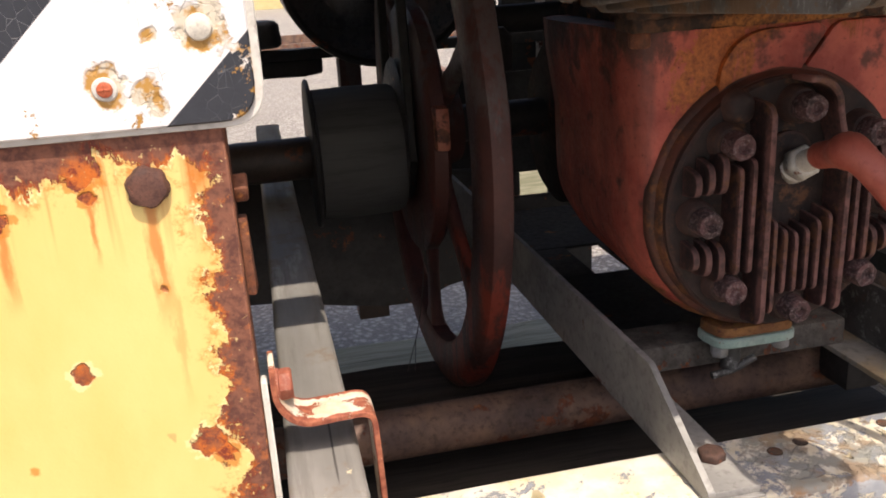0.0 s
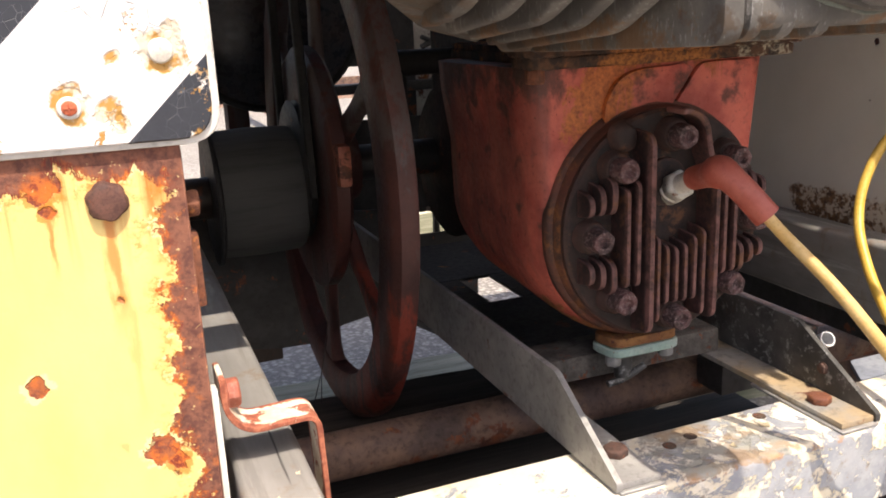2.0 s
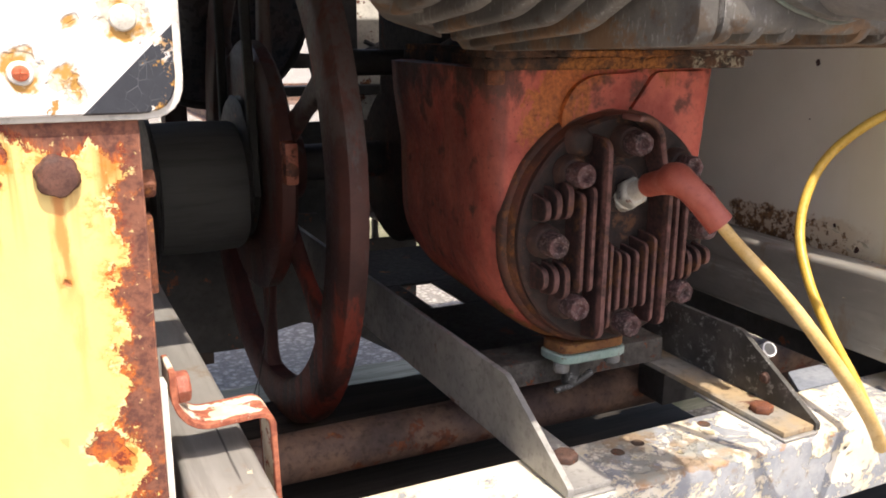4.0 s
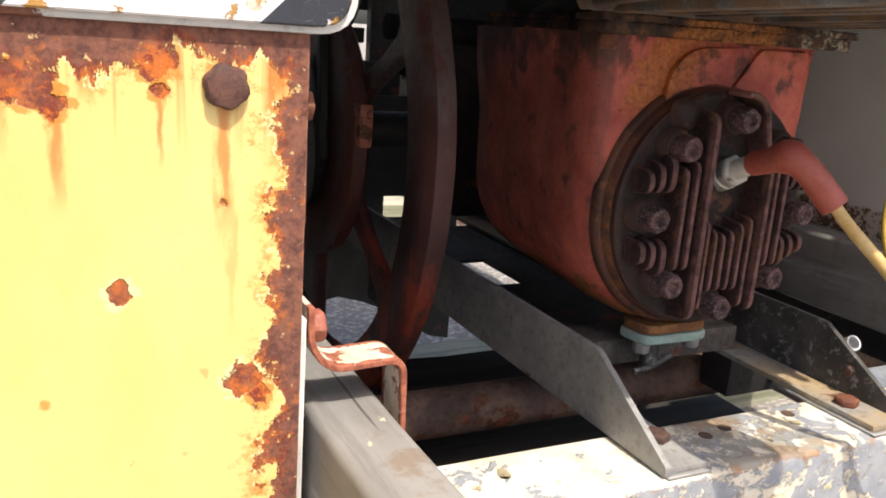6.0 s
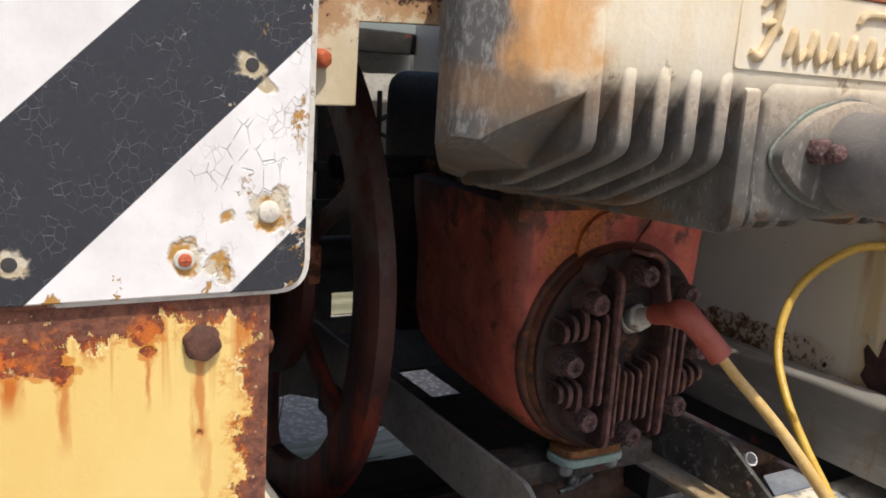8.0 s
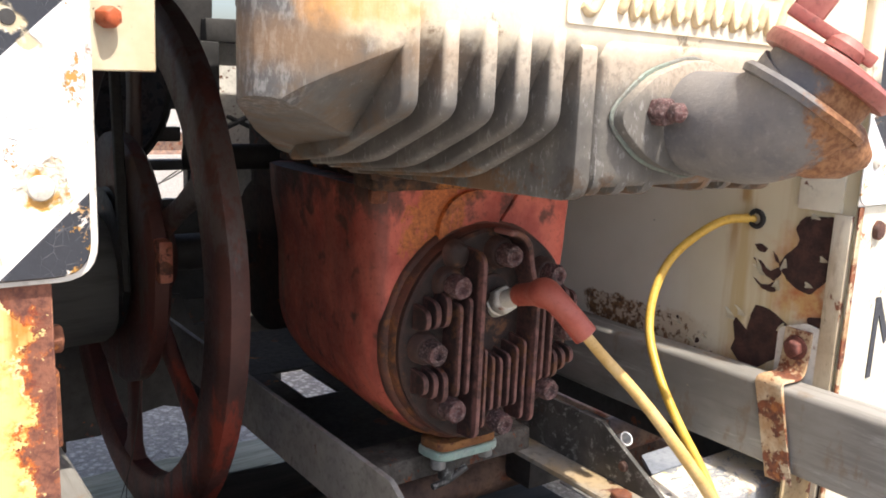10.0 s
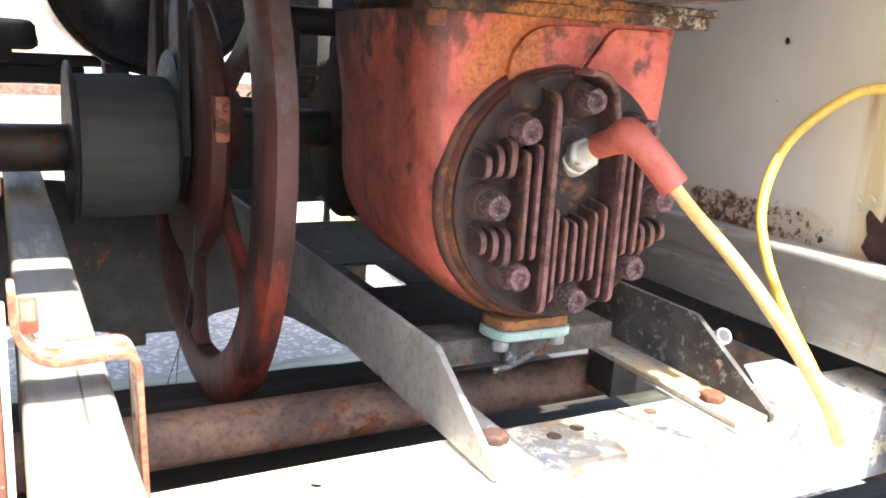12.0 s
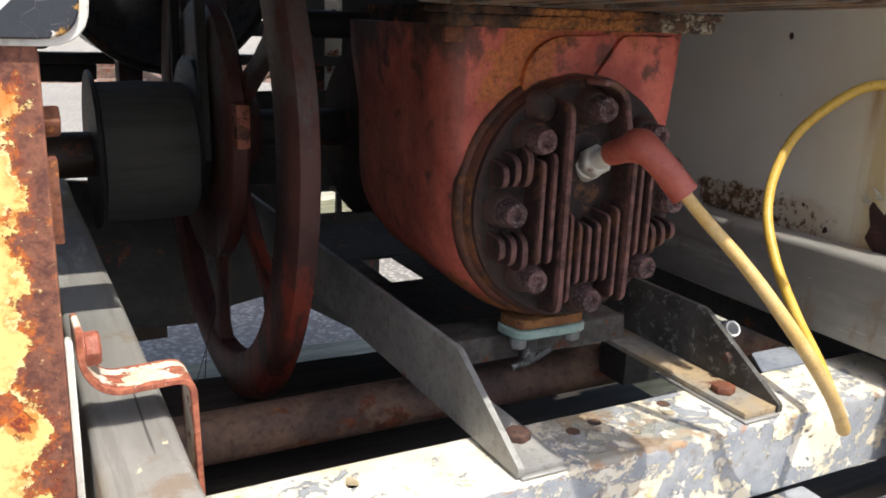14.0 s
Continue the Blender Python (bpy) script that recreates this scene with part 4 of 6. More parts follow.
part("screw", lathe([(0.0036, 0), (0.0033, 0.0005), (0.0020, 0.0006)], (-0.1335, 0.4404, 0.8642), (0, -1, 0), 20), BLACK, plate, "dark empty screw hole")
settle(plate)

right_panel = thing("end_wall", (1.0, 0.446, 0.3), "cream-white steel end panel with dark lettering", "panel")
part("sheet", box(0.745, 1.36, 0.446, 0.4485, 0.25, 0.842, 0.0008, 1), PANEL_WHITE, right_panel)
part("edge_strip", box(0.7405, 0.7485, 0.4425, 0.4455, 0.25, 0.842, 0.0008, 1), STRAP_R, right_panel, "rust-lined edge strip")
letter = bpy.data.curves.new("lettering", "FONT")
letter.body, letter.size, letter.extrude, letter.align_x = "M", 0.132, 0.0004, "LEFT"
letter_ob = new("lettering", letter)
letter_ob.matrix_world = pose(0.797, 0.4452, 0.652, 90, 0, 0) @ Matrix.Diagonal((0.72, 1, 1, 1))
letter.materials.append(INK)
letter_ob.parent = right_panel
letter_ob["label"] = "dark blue-grey capital letter"
part("bolt", worn_bolt(0.785, 0.816, 0.3), PANEL_BOLT, right_panel, "rusted hexagon bolt head")
part("bolt", hexagon((0.793, 0.446, 0.490), (0, -1, 0), 0.017, 0.009, 0.0, 0.2), ORANGE_BOLT, right_panel, "orange-red rusty bolt")
settle(right_panel)

right_plate = thing("striped_plate", (1.0, 0.44, 0.842), "black and white striped warning plate with rusty rim", "sign plate")
outline = round_corner([(1.36, 0.8435), (1.36, 1.45), (0.7325, 1.45), (0.7325, 0.8435)], [0, 0, 0.01, 0.017], 6)
part("sheet", prism(outline, "y", 0.4405, 0.4425, 0.0006, 1), STRIPE_R, right_plate)
part("screw", lathe([(0.0065, 0), (0.0058, 0.002), (0.003, 0.0032)], (0.753, 0.4404, 0.8865), (0, -1, 0), 20), STEEL, right_plate, "domed rivet")
settle(right_plate)

# ---- inner side wall beside the engine ----
side = thing("side_wall", (0.747, 0.8, 0.6), "cream enamelled sheet side wall with flaked brown rust", "panel")
part("sheet", box(0.745, 0.748, 0.4492, 1.75, 0.60, 1.25, 0.0008, 1), WALL, side)
part("skirt", box(0.7485, 0.7535, 0.47, 1.75, 0.513, 0.64, 0.001, 1), BLACK, side, "black skirt below the sheet")
part("corner_strip", box(0.7385, 0.7445, 0.4492, 0.468, 0.50, 0.8318, 0.0012, 2), SEAMED, side, "pale edge strip with rusted seam")
part("corner_plate", box(0.7405, 0.7445, 0.462, 0.511, 0.832, 1.05, 0.002, 2), PANEL_WHITE, side, "cream corner plate")
part("bolt", hexagon((0.7405, 0.484, 0.883), (-1, 0, 0), 0.0155, 0.009, 0.0, 0.2), PANEL_BOLT, side, "dark red bolt head")
part("grommet", lathe([(0.0062, -0.001), (0.0105, -0.001), (0.0115, 0.0015), (0.0095, 0.004), (0.0062, 0.004)], (0.745, 0.559, 0.813), (-1, 0, 0), 24, True), RUBBER, side, "black rubber grommet")
SCALE = worn("dark rust scale under lost paint", (0.034, 0.015, 0.013), (0.075, 0.032, 0.025), 55, 0.0, 0.35, 0.8, relief=0.0012)


def bare_patch(outline, r):
    """A ragged patch of dark rust scale where the enamel has come away, from points (y, z)."""
    bm = prism(round_corner(outline, r, 3), "x", 0.7440, 0.7449)
    part("bare_patch", rumple(dense(bm, 0.004), 0.0011, 190), SCALE, side, "dark brown rust where the paint has flaked off")


bare_patch([(0.549, 0.717), (0.530, 0.716), (0.501, 0.700), (0.520, 0.660), (0.551, 0.637), (0.574, 0.658), (0.570, 0.672), (0.575, 0.690), (0.572, 0.697), (0.557, 0.685), (0.553, 0.702)], 0.002)
bare_patch([(0.502, 0.824), (0.4685, 0.828), (0.4685, 0.785), (0.4700, 0.760), (0.486, 0.742), (0.500, 0.744), (0.514, 0.752), (0.526, 0.766), (0.520, 0.779), (0.509, 0.789), (0.505, 0.797), (0.511, 0.812)], 0.002)
bare_patch([(0.558, 0.785), (0.550, 0.7865), (0.541, 0.783), (0.545, 0.777), (0.551, 0.777)], 0.0012)
bare_patch([(0.558, 0.769), (0.549, 0.767), (0.541, 0.761), (0.535, 0.759), (0.523, 0.765), (0.522, 0.757), (0.530, 0.748), (0.540, 0.752), (0.550, 0.761)], 0.0012)
bare_patch([(0.555, 0.747), (0.546, 0.742), (0.536, 0.742), (0.529, 0.748), (0.526, 0.737), (0.532, 0.734), (0.543, 0.737)], 0.0012)
bare_patch([(0.535, 0.781), (0.531, 0.771), (0.524, 0.767), (0.527, 0.773)], 0.0008)
bare_patch([(0.486, 0.717), (0.4685, 0.721), (0.4685, 0.697), (0.482, 0.695)], 0.002)
for cy, cz, w, h, lean in ((0.578, 0.700, 0.012, 0.014, 0.5), (0.520, 0.768, 0.010, 0.016, -0.4), (0.488, 0.752, 0.012, 0.008, 0.2), (0.648, 0.672, 0.008, 0.006, 0.8), (0.545, 0.757, 0.007, 0.011, 0.9), (0.61, 0.664, 0.009, 0.007, 0.3), (0.515, 0.70, 0.010, 0.012, -0.6), (0.70, 0.676, 0.006, 0.006, 0.4), (0.527, 0.745, 0.012, 0.012, -0.5), (0.548, 0.762, 0.007, 0.016, 0.3), (0.475, 0.782, 0.012, 0.008, 0.2), (0.565, 0.706, 0.010, 0.012, 0.6), (0.49, 0.825, 0.014, 0.008, 0.1), (0.63, 0.655, 0.007, 0.005, 0.2)):
    flake = bmesh.new()
    cells = [[flake.verts.new((0.7445 - 0.0045 * (u / 4) ** 2 - 0.001 * v * (u / 4), cy + w * (v / 2 - 0.5) * (1 - 0.22 * u) + lean * 0.010 * (u / 4) ** 2, cz + h * (u / 4 - 0.5))) for v in range(3)] for u in range(5)]
    for a, b in zip(cells, cells[1:]):
        for v in range(2):
            flake.faces.new((a[v], a[v + 1], b[v + 1], b[v]))
    bmesh.ops.solidify(flake, geom=flake.faces[:], thickness=0.0005)
    part("paint_flake", flake, PANEL_WHITE, side, "curled flake of paint")
settle(side)


# ---- lifting handles and their straps ----
def handle(x0, x1, label):
    bm = box(x0, x1, 0.10, 1.62, 0.563, 0.6505, 0.006, 3)
    bmesh.ops.subdivide_edges(bm, edges=[e for e in bm.edges if abs(e.verts[0].co.y - e.verts[1].co.y) > 1], cuts=40)
    return tagged(part("lifting_handle", rumple(bm, 0.0012, 9, x0), RAILWOOD), label, "handle", "lifting handles")


handle(0.0035, 0.0452, "grey weathered wooden lifting handle clamped by a strap")
handle(0.694, 0.7365, "grey weathered wooden lifting handle along the side wall")

MAROON = worn("dark maroon rusted bolt", (0.10, 0.030, 0.024), (0.17, 0.058, 0.045), 120, 0.08, 0.4, 0.65, relief=0.0008)
# The pale specks colour in sunlit highlights on the nut.
NUT_RED = worn("red rusty nut with pale glints", (0.40, 0.12, 0.07), (0.27, 0.075, 0.045), 90, 0.1, 0.2, 0.6, dark=(0.7, 0.6, 0.5))
strap = thing("handle_strap", (0.03, 0.465, 0.65), "bent steel strap with flaking white paint over rust", "strap", "straps over the handles")
line = round_corner([(0.0022, 0.708), (0.0024, 0.686), (0.0135, 0.6725), (0.0545, 0.6745), (0.0580, 0.560)], [0, 0.010, 0.009, 0.009, 0], 6)
part("band", rumple(band(line, 0.453, 0.481, 0.0034), 0.0005, 60), STRAP, strap)
part("nut", rumple(hexagon((0.0042, 0.466, 0.6935), (1, 0, 0), 0.0155, 0.0085, 0.0095, 0.5), 0.0007, 120), NUT_RED, strap, "rusty nut with sunlit glints in its colour")
settle(strap)
strap = thing("handle_strap", (0.71, 0.49, 0.65), "rusty ochre steel strap bent over the wooden handle", "strap", "straps over the handles")
line = round_corner([(0.7375, 0.704), (0.7375, 0.672), (0.730, 0.6545), (0.6925, 0.656), (0.6895, 0.553)], [0, 0.010, 0.012, 0.006, 0], 6)
lean = band(line, 0.474, 0.505, 0.0034)
for v in lean.verts:
    v.co.y -= max(0.0, 0.648 - v.co.z) * 0.27
part("band", rumple(lean, 0.0008, 60), STRAP_R, strap)
part("nut", rumple(hexagon((0.7355, 0.490, 0.684), (-1, 0, 0), 0.0165, 0.010, 0.0135, 0.2), 0.0007, 120), MAROON, strap, "dark red nut with washer")
part("tab", prism(round_corner([(0.462, 0.60), (0.515, 0.60), (0.515, 0.700), (0.485, 0.712), (0.462, 0.708)], 0.006, 3), "x", 0.7392, 0.7430, 0.0008, 1), WHITE, strap, "white painted backing tab")
settle(strap)
keeper = thing("strap_foot", (0.70, 0.49, 0.50), "pale rust-stained plate under the handle", "bracket")
part("plate", box(0.685, 0.765, 0.455, 0.4590, 0.44, 0.562, 0.0012, 1), TAN, keeper)
settle(keeper)

# ---- front cross beam ----
beam = thing("front_beam", (0.35, 0.52, 0.47), "sheet-metal cross beam with flaking cream paint", "beam")
FLAKE = worn("loose cream flake", (0.66, 0.57, 0.38), (0.74, 0.68, 0.55), 40, 0.0, 0.2, 0.6)
SOCKET = worn("rust-filled hole", (0.06, 0.04, 0.03), (0.12, 0.075, 0.05), 120, 0.1, 0.3, 0.8)
outer_line = round_corner([(0.485, 0.468), (0.485, 0.540), (0.563, 0.540), (0.563, 0.468)], [0, 0.006, 0.006, 0], 4)
inner_line = round_corner([(0.560, 0.468), (0.560, 0.537), (0.488, 0.537), (0.488, 0.468)], [0, 0.004, 0.004, 0], 4)
bm = prism(outer_line + inner_line, "x", -0.20, 0.92)
bmesh.ops.subdivide_edges(bm, edges=[e for e in bm.edges if abs(e.verts[0].co.x - e.verts[1].co.x) > 1], cuts=50)
part("channel", rumple(bm, 0.0008, 8), BEAM, beam)
for x, y in ((0.366, 0.535), (0.392, 0.541), (0.470, 0.545)):
    part("bolt_hole", lathe([(0.0060, 0), (0.0056, 0.0004), (0.0050, 0.0002)], (x, y, 0.5403), (0, 0, 1), 20), SOCKET, beam, "dark bolt hole")
part("bolt_hole", lathe([(0.0060, 0), (0.0056, 0.0004), (0.0050, 0.0002)], (0.357, 0.4848, 0.504), (0, -1, 0), 20), SOCKET, beam, "dark bolt hole")
rng = random.Random(5)
for k in range(22):
    fx, fz, w = rng.uniform(0.07, 0.70), rng.uniform(0.497, 0.537), rng.uniform(0.004, 0.009)
    on_top = k % 3 == 0
    chip = bmesh.new()
    rim_pts = []
    for i in range(6):
        ang, rad = 2 * math.pi * i / 6 + rng.uniform(-0.35, 0.35), w * rng.uniform(0.18, 0.80)
        u, v = rad * math.cos(ang), rad * math.sin(ang) * 0.7
        lift = 0.0008 + 0.0022 * max(0.0, v / w)
        rim_pts.append(chip.verts.new((fx + u, 0.512 + v * 2 + fz - 0.51, 0.5403 + lift) if on_top else (fx + u, 0.4846 - lift, fz + v)))
    bmesh.ops.solidify(chip, geom=[chip.faces.new(rim_pts)], thickness=0.0005)
    part("paint_flake", chip, PANEL_WHITE if k % 2 else FLAKE, beam, "lifted flake of paint")
part("step_bracket", rumple(dense(box(0.512, 0.588, 0.345, 0.4835, 0.405, 0.4655, 0.003, 2), 0.02), 0.0012, 25), BEAM, beam, "flaking step bracket under the beam")
settle(beam)


# ---- angle-iron mounts ----
def mount(x, way, label, material, upright, bolt_look):
    """An angle iron from the cross beam back under the engine: upright web at x, foot towards way (+1 or -1)."""
    ob = thing("engine_mount", (x, 0.55, 0.541), label, "bracket", "engine mounts")
    web = round_corner([(0.488, 0.5425), (0.488, 0.5500), (0.584, 0.606), (1.50, 0.606), (1.50, 0.5425)], [0.001, 0.002, 0.004, 0.001, 0.001], 3)
    xs = sorted((x, x + way * 0.0055))
    part("web", prism(web, "x", xs[0], xs[1], 0.0009, 1), upright, ob)
    xs = sorted((x + way * 0.0056, x + way * 0.042))
    part("foot", box(xs[0], xs[1], 0.490, 1.50, 0.5425, 0.5480, 0.0012, 2), material, ob, "rust-stained flat foot")
    xs = sorted((x + way * 0.003, x + way * 0.0445))
    part("packing", box(xs[0], xs[1], 0.4865, 0.60, 0.5395, 0.5424, 0.0008, 1), GALV, ob, "thin grey packing plate")
    part("bolt", hexagon((x + way * 0.0265, 0.531, 0.548), (0, 0, 1), 0.0185, 0.0070, 0.0, 0.35), bolt_look, ob, "rusted hexagon bolt")
    settle(ob)
    return ob


MOUNT_BOLT = worn("dark brown rusted bolt", (0.055, 0.030, 0.024), (0.10, 0.05, 0.036), 110, 0.12, 0.4, 0.75, relief=0.0010)
FOOT = worn("grey foot stained tan", (0.25, 0.24, 0.22), (0.36, 0.27, 0.16), 16, 0.10, 0.35, 0.6)
mount(0.2835, 1, "dull grey angle-iron engine mount bolted to the beam", GALV, GALV, MOUNT_BOLT)
right_mount = mount(0.5515, -1, "spotted dark angle-iron engine mount with a rusty foot", FOOT, GALV_DARK, RUSTY_BOLT)
part("small_bolt", hexagon((0.5460, 0.549, 0.570), (-1, 0, 0), 0.009, 0.004, 0.0058), MOUNT_BOLT, right_mount, "small rusty bolt").matrix_parent_inverse = Matrix.Translation(right_mount.location).inverted()
hose = part("drain_hose", lathe([(0.0060, 0), (0.0074, 0), (0.0074, 0.034), (0.0060, 0.034)], (0.5640, 0.5635, 0.5905), (0.15, 1, -0.75), 24, True), PLASTIC)
tagged(hose, "cut end of a milky plastic hose beside the mount", "hose")

# ---- axle, bearers and members under the engine ----
tagged(part("axle_tube", rumple(lathe([(0.0238, 0), (0.025, 0.001), (0.025, 1.5), (0.0238, 1.501)], (-0.40, 0.766, 0.4722), (1, 0, 0), 32), 0.0006, 30), PIPE), "brown rusted axle tube across the car", "axle")
tagged(part("cross_angle", box(0.20, 0.73, 0.655, 0.662, 0.41, 0.445, 0.001), BLACK), "grimy black cross angle under the beam", "beam")
tagged(part("bearer_block", rumple(box(0.295, 0.525, 0.668, 0.715, 0.5482, 0.574, 0.003), 0.001, 40), BEARER), "speckled old wooden bearer under the engine", "block")
# Black sheets added as the shaded underside, framing a patch of lit ground.
pan = thing("dark_underside", (0.42, 1.1, 0.535), "black sheets added for the dark underside, open at a bright patch", "pan")
for x0, x1, y0, y1 in ((0.292, 0.543, 0.72, 0.947), (0.292, 0.391, 0.948, 1.056), (0.438, 0.543, 0.948, 1.056), (0.292, 0.543, 1.057, 1.25)):
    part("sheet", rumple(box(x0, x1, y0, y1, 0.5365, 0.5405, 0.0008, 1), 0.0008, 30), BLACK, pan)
settle(pan)
tagged(part("stub_block", box(0.270, 0.298, 1.02, 1.06, 0.497, 0.5415, 0.002), BLACK), "dark block hung under the mount", "block")
tagged(part("cross_bar", box(0.559, 0.694, 0.70, 0.745, 0.475, 0.535, 0.002), BLACK), "black iron bar between mount and handle", "beam")
tagged(part("end_plate", rumple(prism(round_corner([(0.612, 0.5645), (0.690, 0.5645), (0.690, 0.604), (0.640, 0.604)], 0.004, 3), "z", 0.5330, 0.5385, 0.0012, 2), 0.0004, 30), SHADED_STEEL), "steel plate behind the cross beam, coloured blue-grey as if shaded", "plate")

# Near-black boards, widened to hide lit ground and stand for shade below.
DARK_BOARD = weathered_wood("near-black boards", (0.034, 0.028, 0.024), (0.075, 0.062, 0.052), 0, 14)
tray = thing("floor_tray", (0.2, 0.73, 0.395), "near-black boards added to fill the shade under the engine", "boards")
for y0, y1, z in ((0.524, 0.562, 0.400), (0.566, 0.652, 0.402), (0.656, 0.752, 0.396), (0.756, 0.862, 0.400), (0.866, 0.960, 0.397), (0.964, 1.060, 0.402)):
    bm = box(-0.45, 0.69 if y0 > 0.56 else 0.98, y0, y1, z - 0.018, z, 0.003, 2)
    bmesh.ops.subdivide_edges(bm, edges=[e for e in bm.edges if abs(e.verts[0].co.x - e.verts[1].co.x) > 0.8], cuts=30)
    part("board", rumple(rumple(bm, 0.002, 12, y0), 0.001, 60), DARK_BOARD, tray)
settle(tray)

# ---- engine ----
CRANK = worn("near-black crankcase paint", (0.022, 0.012, 0.010), (0.05, 0.020, 0.016), 20, 0.04, 0.5, 0.85)
CX, CZ = 0.4186, 0.7085
engine = thing("engine", (CX, 0.75, 0.59), "faded red two-stroke engine with rust and a finned cylinder head", "engine")


def body_loop(y, top, half, z_top, grow=1.0, steps=28):
    """A round-bottomed section across the engine."""
    pts = [(-top, z_top), (-top * 0.985, z_top - 0.03), (-half * 1.02, CZ + 0.06)]
    pts += [(-half * math.cos(math.pi * k / steps), CZ - half * math.sin(math.pi * k / steps)) for k in range(steps + 1)]
    pts += [(half * 1.02, CZ + 0.06), (top * 0.985, z_top - 0.03), (top, z_top)]
    pts += [(top * f, z_top) for f in (0.5, 0.0, -0.5)]
    return [(CX + u * grow, y, CZ + (v - CZ) * (grow if v < CZ else 1)) for u, v in pts]


rows = [body_loop(y, t, h, 0.853, g) for y, t, h, g in ((0.6425, 0.122, 0.112, 0.93), (0.6445, 0.124, 0.114, 0.95), (0.650, 0.126, 0.116, 0.97), (0.660, 0.128, 0.118, 0.985), (0.68, 0.128, 0.118, 0.998), (0.72, 0.128, 0.117, 1.0), (0.78, 0.126, 0.113, 1.0), (0.84, 0.122, 0.109, 1.0), (0.870, 0.116, 0.104, 1.0), (0.882, 0.104, 0.094, 0.96))]
bm = loft(rows)
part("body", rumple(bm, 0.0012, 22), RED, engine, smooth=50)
part("crankcase", join(lathe([(0.09, -0.045), (0.104, -0.036), (0.104, 0.06), (0.09, 0.075)], (CX, 1.06, 0.71), (1, 0, 0), 36), box(0.376, 0.49, 0.88, 1.10, 0.625, 0.84, 0.02, 3)), CRANK, engine, "near-black crankcase")
part("top_flange", rumple(dense(prism(round_corner([(0.281, 0.616), (0.556, 0.616), (0.556, 0.92), (0.335, 0.92), (0.320, 0.70), (0.290, 0.672)], 0.012, 4), "z", 0.8525, 0.8625, 0.0015, 2)), 0.0016, 120), RING, engine, "rust-run top flange")
part("gasket", rumple(dense(prism(round_corner([(0.277, 0.612), (0.560, 0.612), (0.560, 0.92), (0.337, 0.92), (0.322, 0.70), (0.288, 0.675)], 0.012, 4), "z", 0.8627, 0.8685, 0.0008, 1), 0.003), 0.0024, 210), RING, engine, "crumbling rusty gasket")
for x, y in ((0.295, 0.634),):
    part("bolt", hexagon((x, y, 0.8524), (0, 0, -1), 0.015, 0.012, 0.0, 0.2), RUSTY_BOLT, engine, "flange bolt")
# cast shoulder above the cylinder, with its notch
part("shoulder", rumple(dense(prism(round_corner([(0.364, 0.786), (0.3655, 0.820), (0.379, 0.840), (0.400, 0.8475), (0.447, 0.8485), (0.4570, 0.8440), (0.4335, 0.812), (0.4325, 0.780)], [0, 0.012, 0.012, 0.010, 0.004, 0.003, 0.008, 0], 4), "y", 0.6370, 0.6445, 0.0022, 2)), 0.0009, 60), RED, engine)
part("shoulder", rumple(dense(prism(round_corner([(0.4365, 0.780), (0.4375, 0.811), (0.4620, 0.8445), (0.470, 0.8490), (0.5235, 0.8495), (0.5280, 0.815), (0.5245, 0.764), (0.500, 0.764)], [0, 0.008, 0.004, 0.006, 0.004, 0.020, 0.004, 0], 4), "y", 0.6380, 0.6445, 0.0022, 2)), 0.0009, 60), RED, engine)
part("cylinder_flange", rumple(lathe([(0.108, -0.012), (0.1122, -0.004), (0.1119, 0.002), (0.1095, 0.0050), (0.1072, 0.0058), (0.1060, 0.0120), (0.1045, 0.0145), (0.10, 0.0145)], (CX, 0.6425, CZ), (0, -1, 0), 72), 0.0010, 45), FLANGE, engine, "dark cylinder flange caught with ochre rust")

head = part("cylinder_head", lathe([(0.104, 0), (0.1045, 0.006), (0.102, 0.0085), (0.094, 0.0090), (0.03, 0.0095)], (CX, 0.628, CZ), (0, -1, 0), 72), HEAD, engine, "oily dark finned cylinder head")


def fin(dx, low, high, reach=0.5935, thick=0.0038, root=0.6195, tip=0.007):
    """An upright cooling fin of the head, low and high from the cylinder's axis."""
    profile = round_corner([(root, CZ + low), (root, CZ + high), (reach, CZ + high - 0.003), (reach, CZ + low + 0.003)], [0, 0, tip, tip], 5)
    bm = prism(profile, "x", CX + dx - thick / 2, CX + dx + thick / 2, thick * 0.32, 2)
    ob = part("fin", rumple(bm, 0.0004, 50, dx), FIN, head)
    return ob


fin(-0.034, -0.094, 0.090, 0.5905, 0.0050, tip=0.012)
fin(0.034, -0.090, 0.050, 0.5905, 0.0048, tip=0.010)
arc = [(CX + 0.0235 * math.cos(a), CZ + 0.080 + 0.0235 * math.sin(a)) for a in (math.radians(100 - 10 * k) for k in range(11))]
part("fin", rumple(band(arc + [(CX + 0.0265, CZ + 0.066), (CX + 0.0315, CZ + 0.052), (CX + 0.034, CZ + 0.040)], 0.5925, 0.6195, 0.0052, 0.0014), 0.0004, 50), FIN, head, "curved fin wall round the top bolt")
part("boss", rumple(lathe([(0.014, 0), (0.0125, 0.006), (0.0085, 0.0105), (0.003, 0.012)], (CX - 0.049, 0.6195, CZ + 0.084), (0, -1, 0), 20), 0.0016, 70), HEAD, head, "rusty cast boss")
for k in range(6):
    fin(-0.0240 + 0.0096 * k, -0.086 if k in (0, 5) else -0.070, (-0.001, -0.010, -0.013, -0.011, -0.005, 0.0)[k], 0.5945, 0.0034, tip=0.007)
for dx in (-0.0455, -0.0565):
    fin(dx, -0.048, 0.050 + (dx + 0.0455) * 0.5)
for dx in (0.0455, 0.0565):
    fin(dx, -0.050, 0.054)
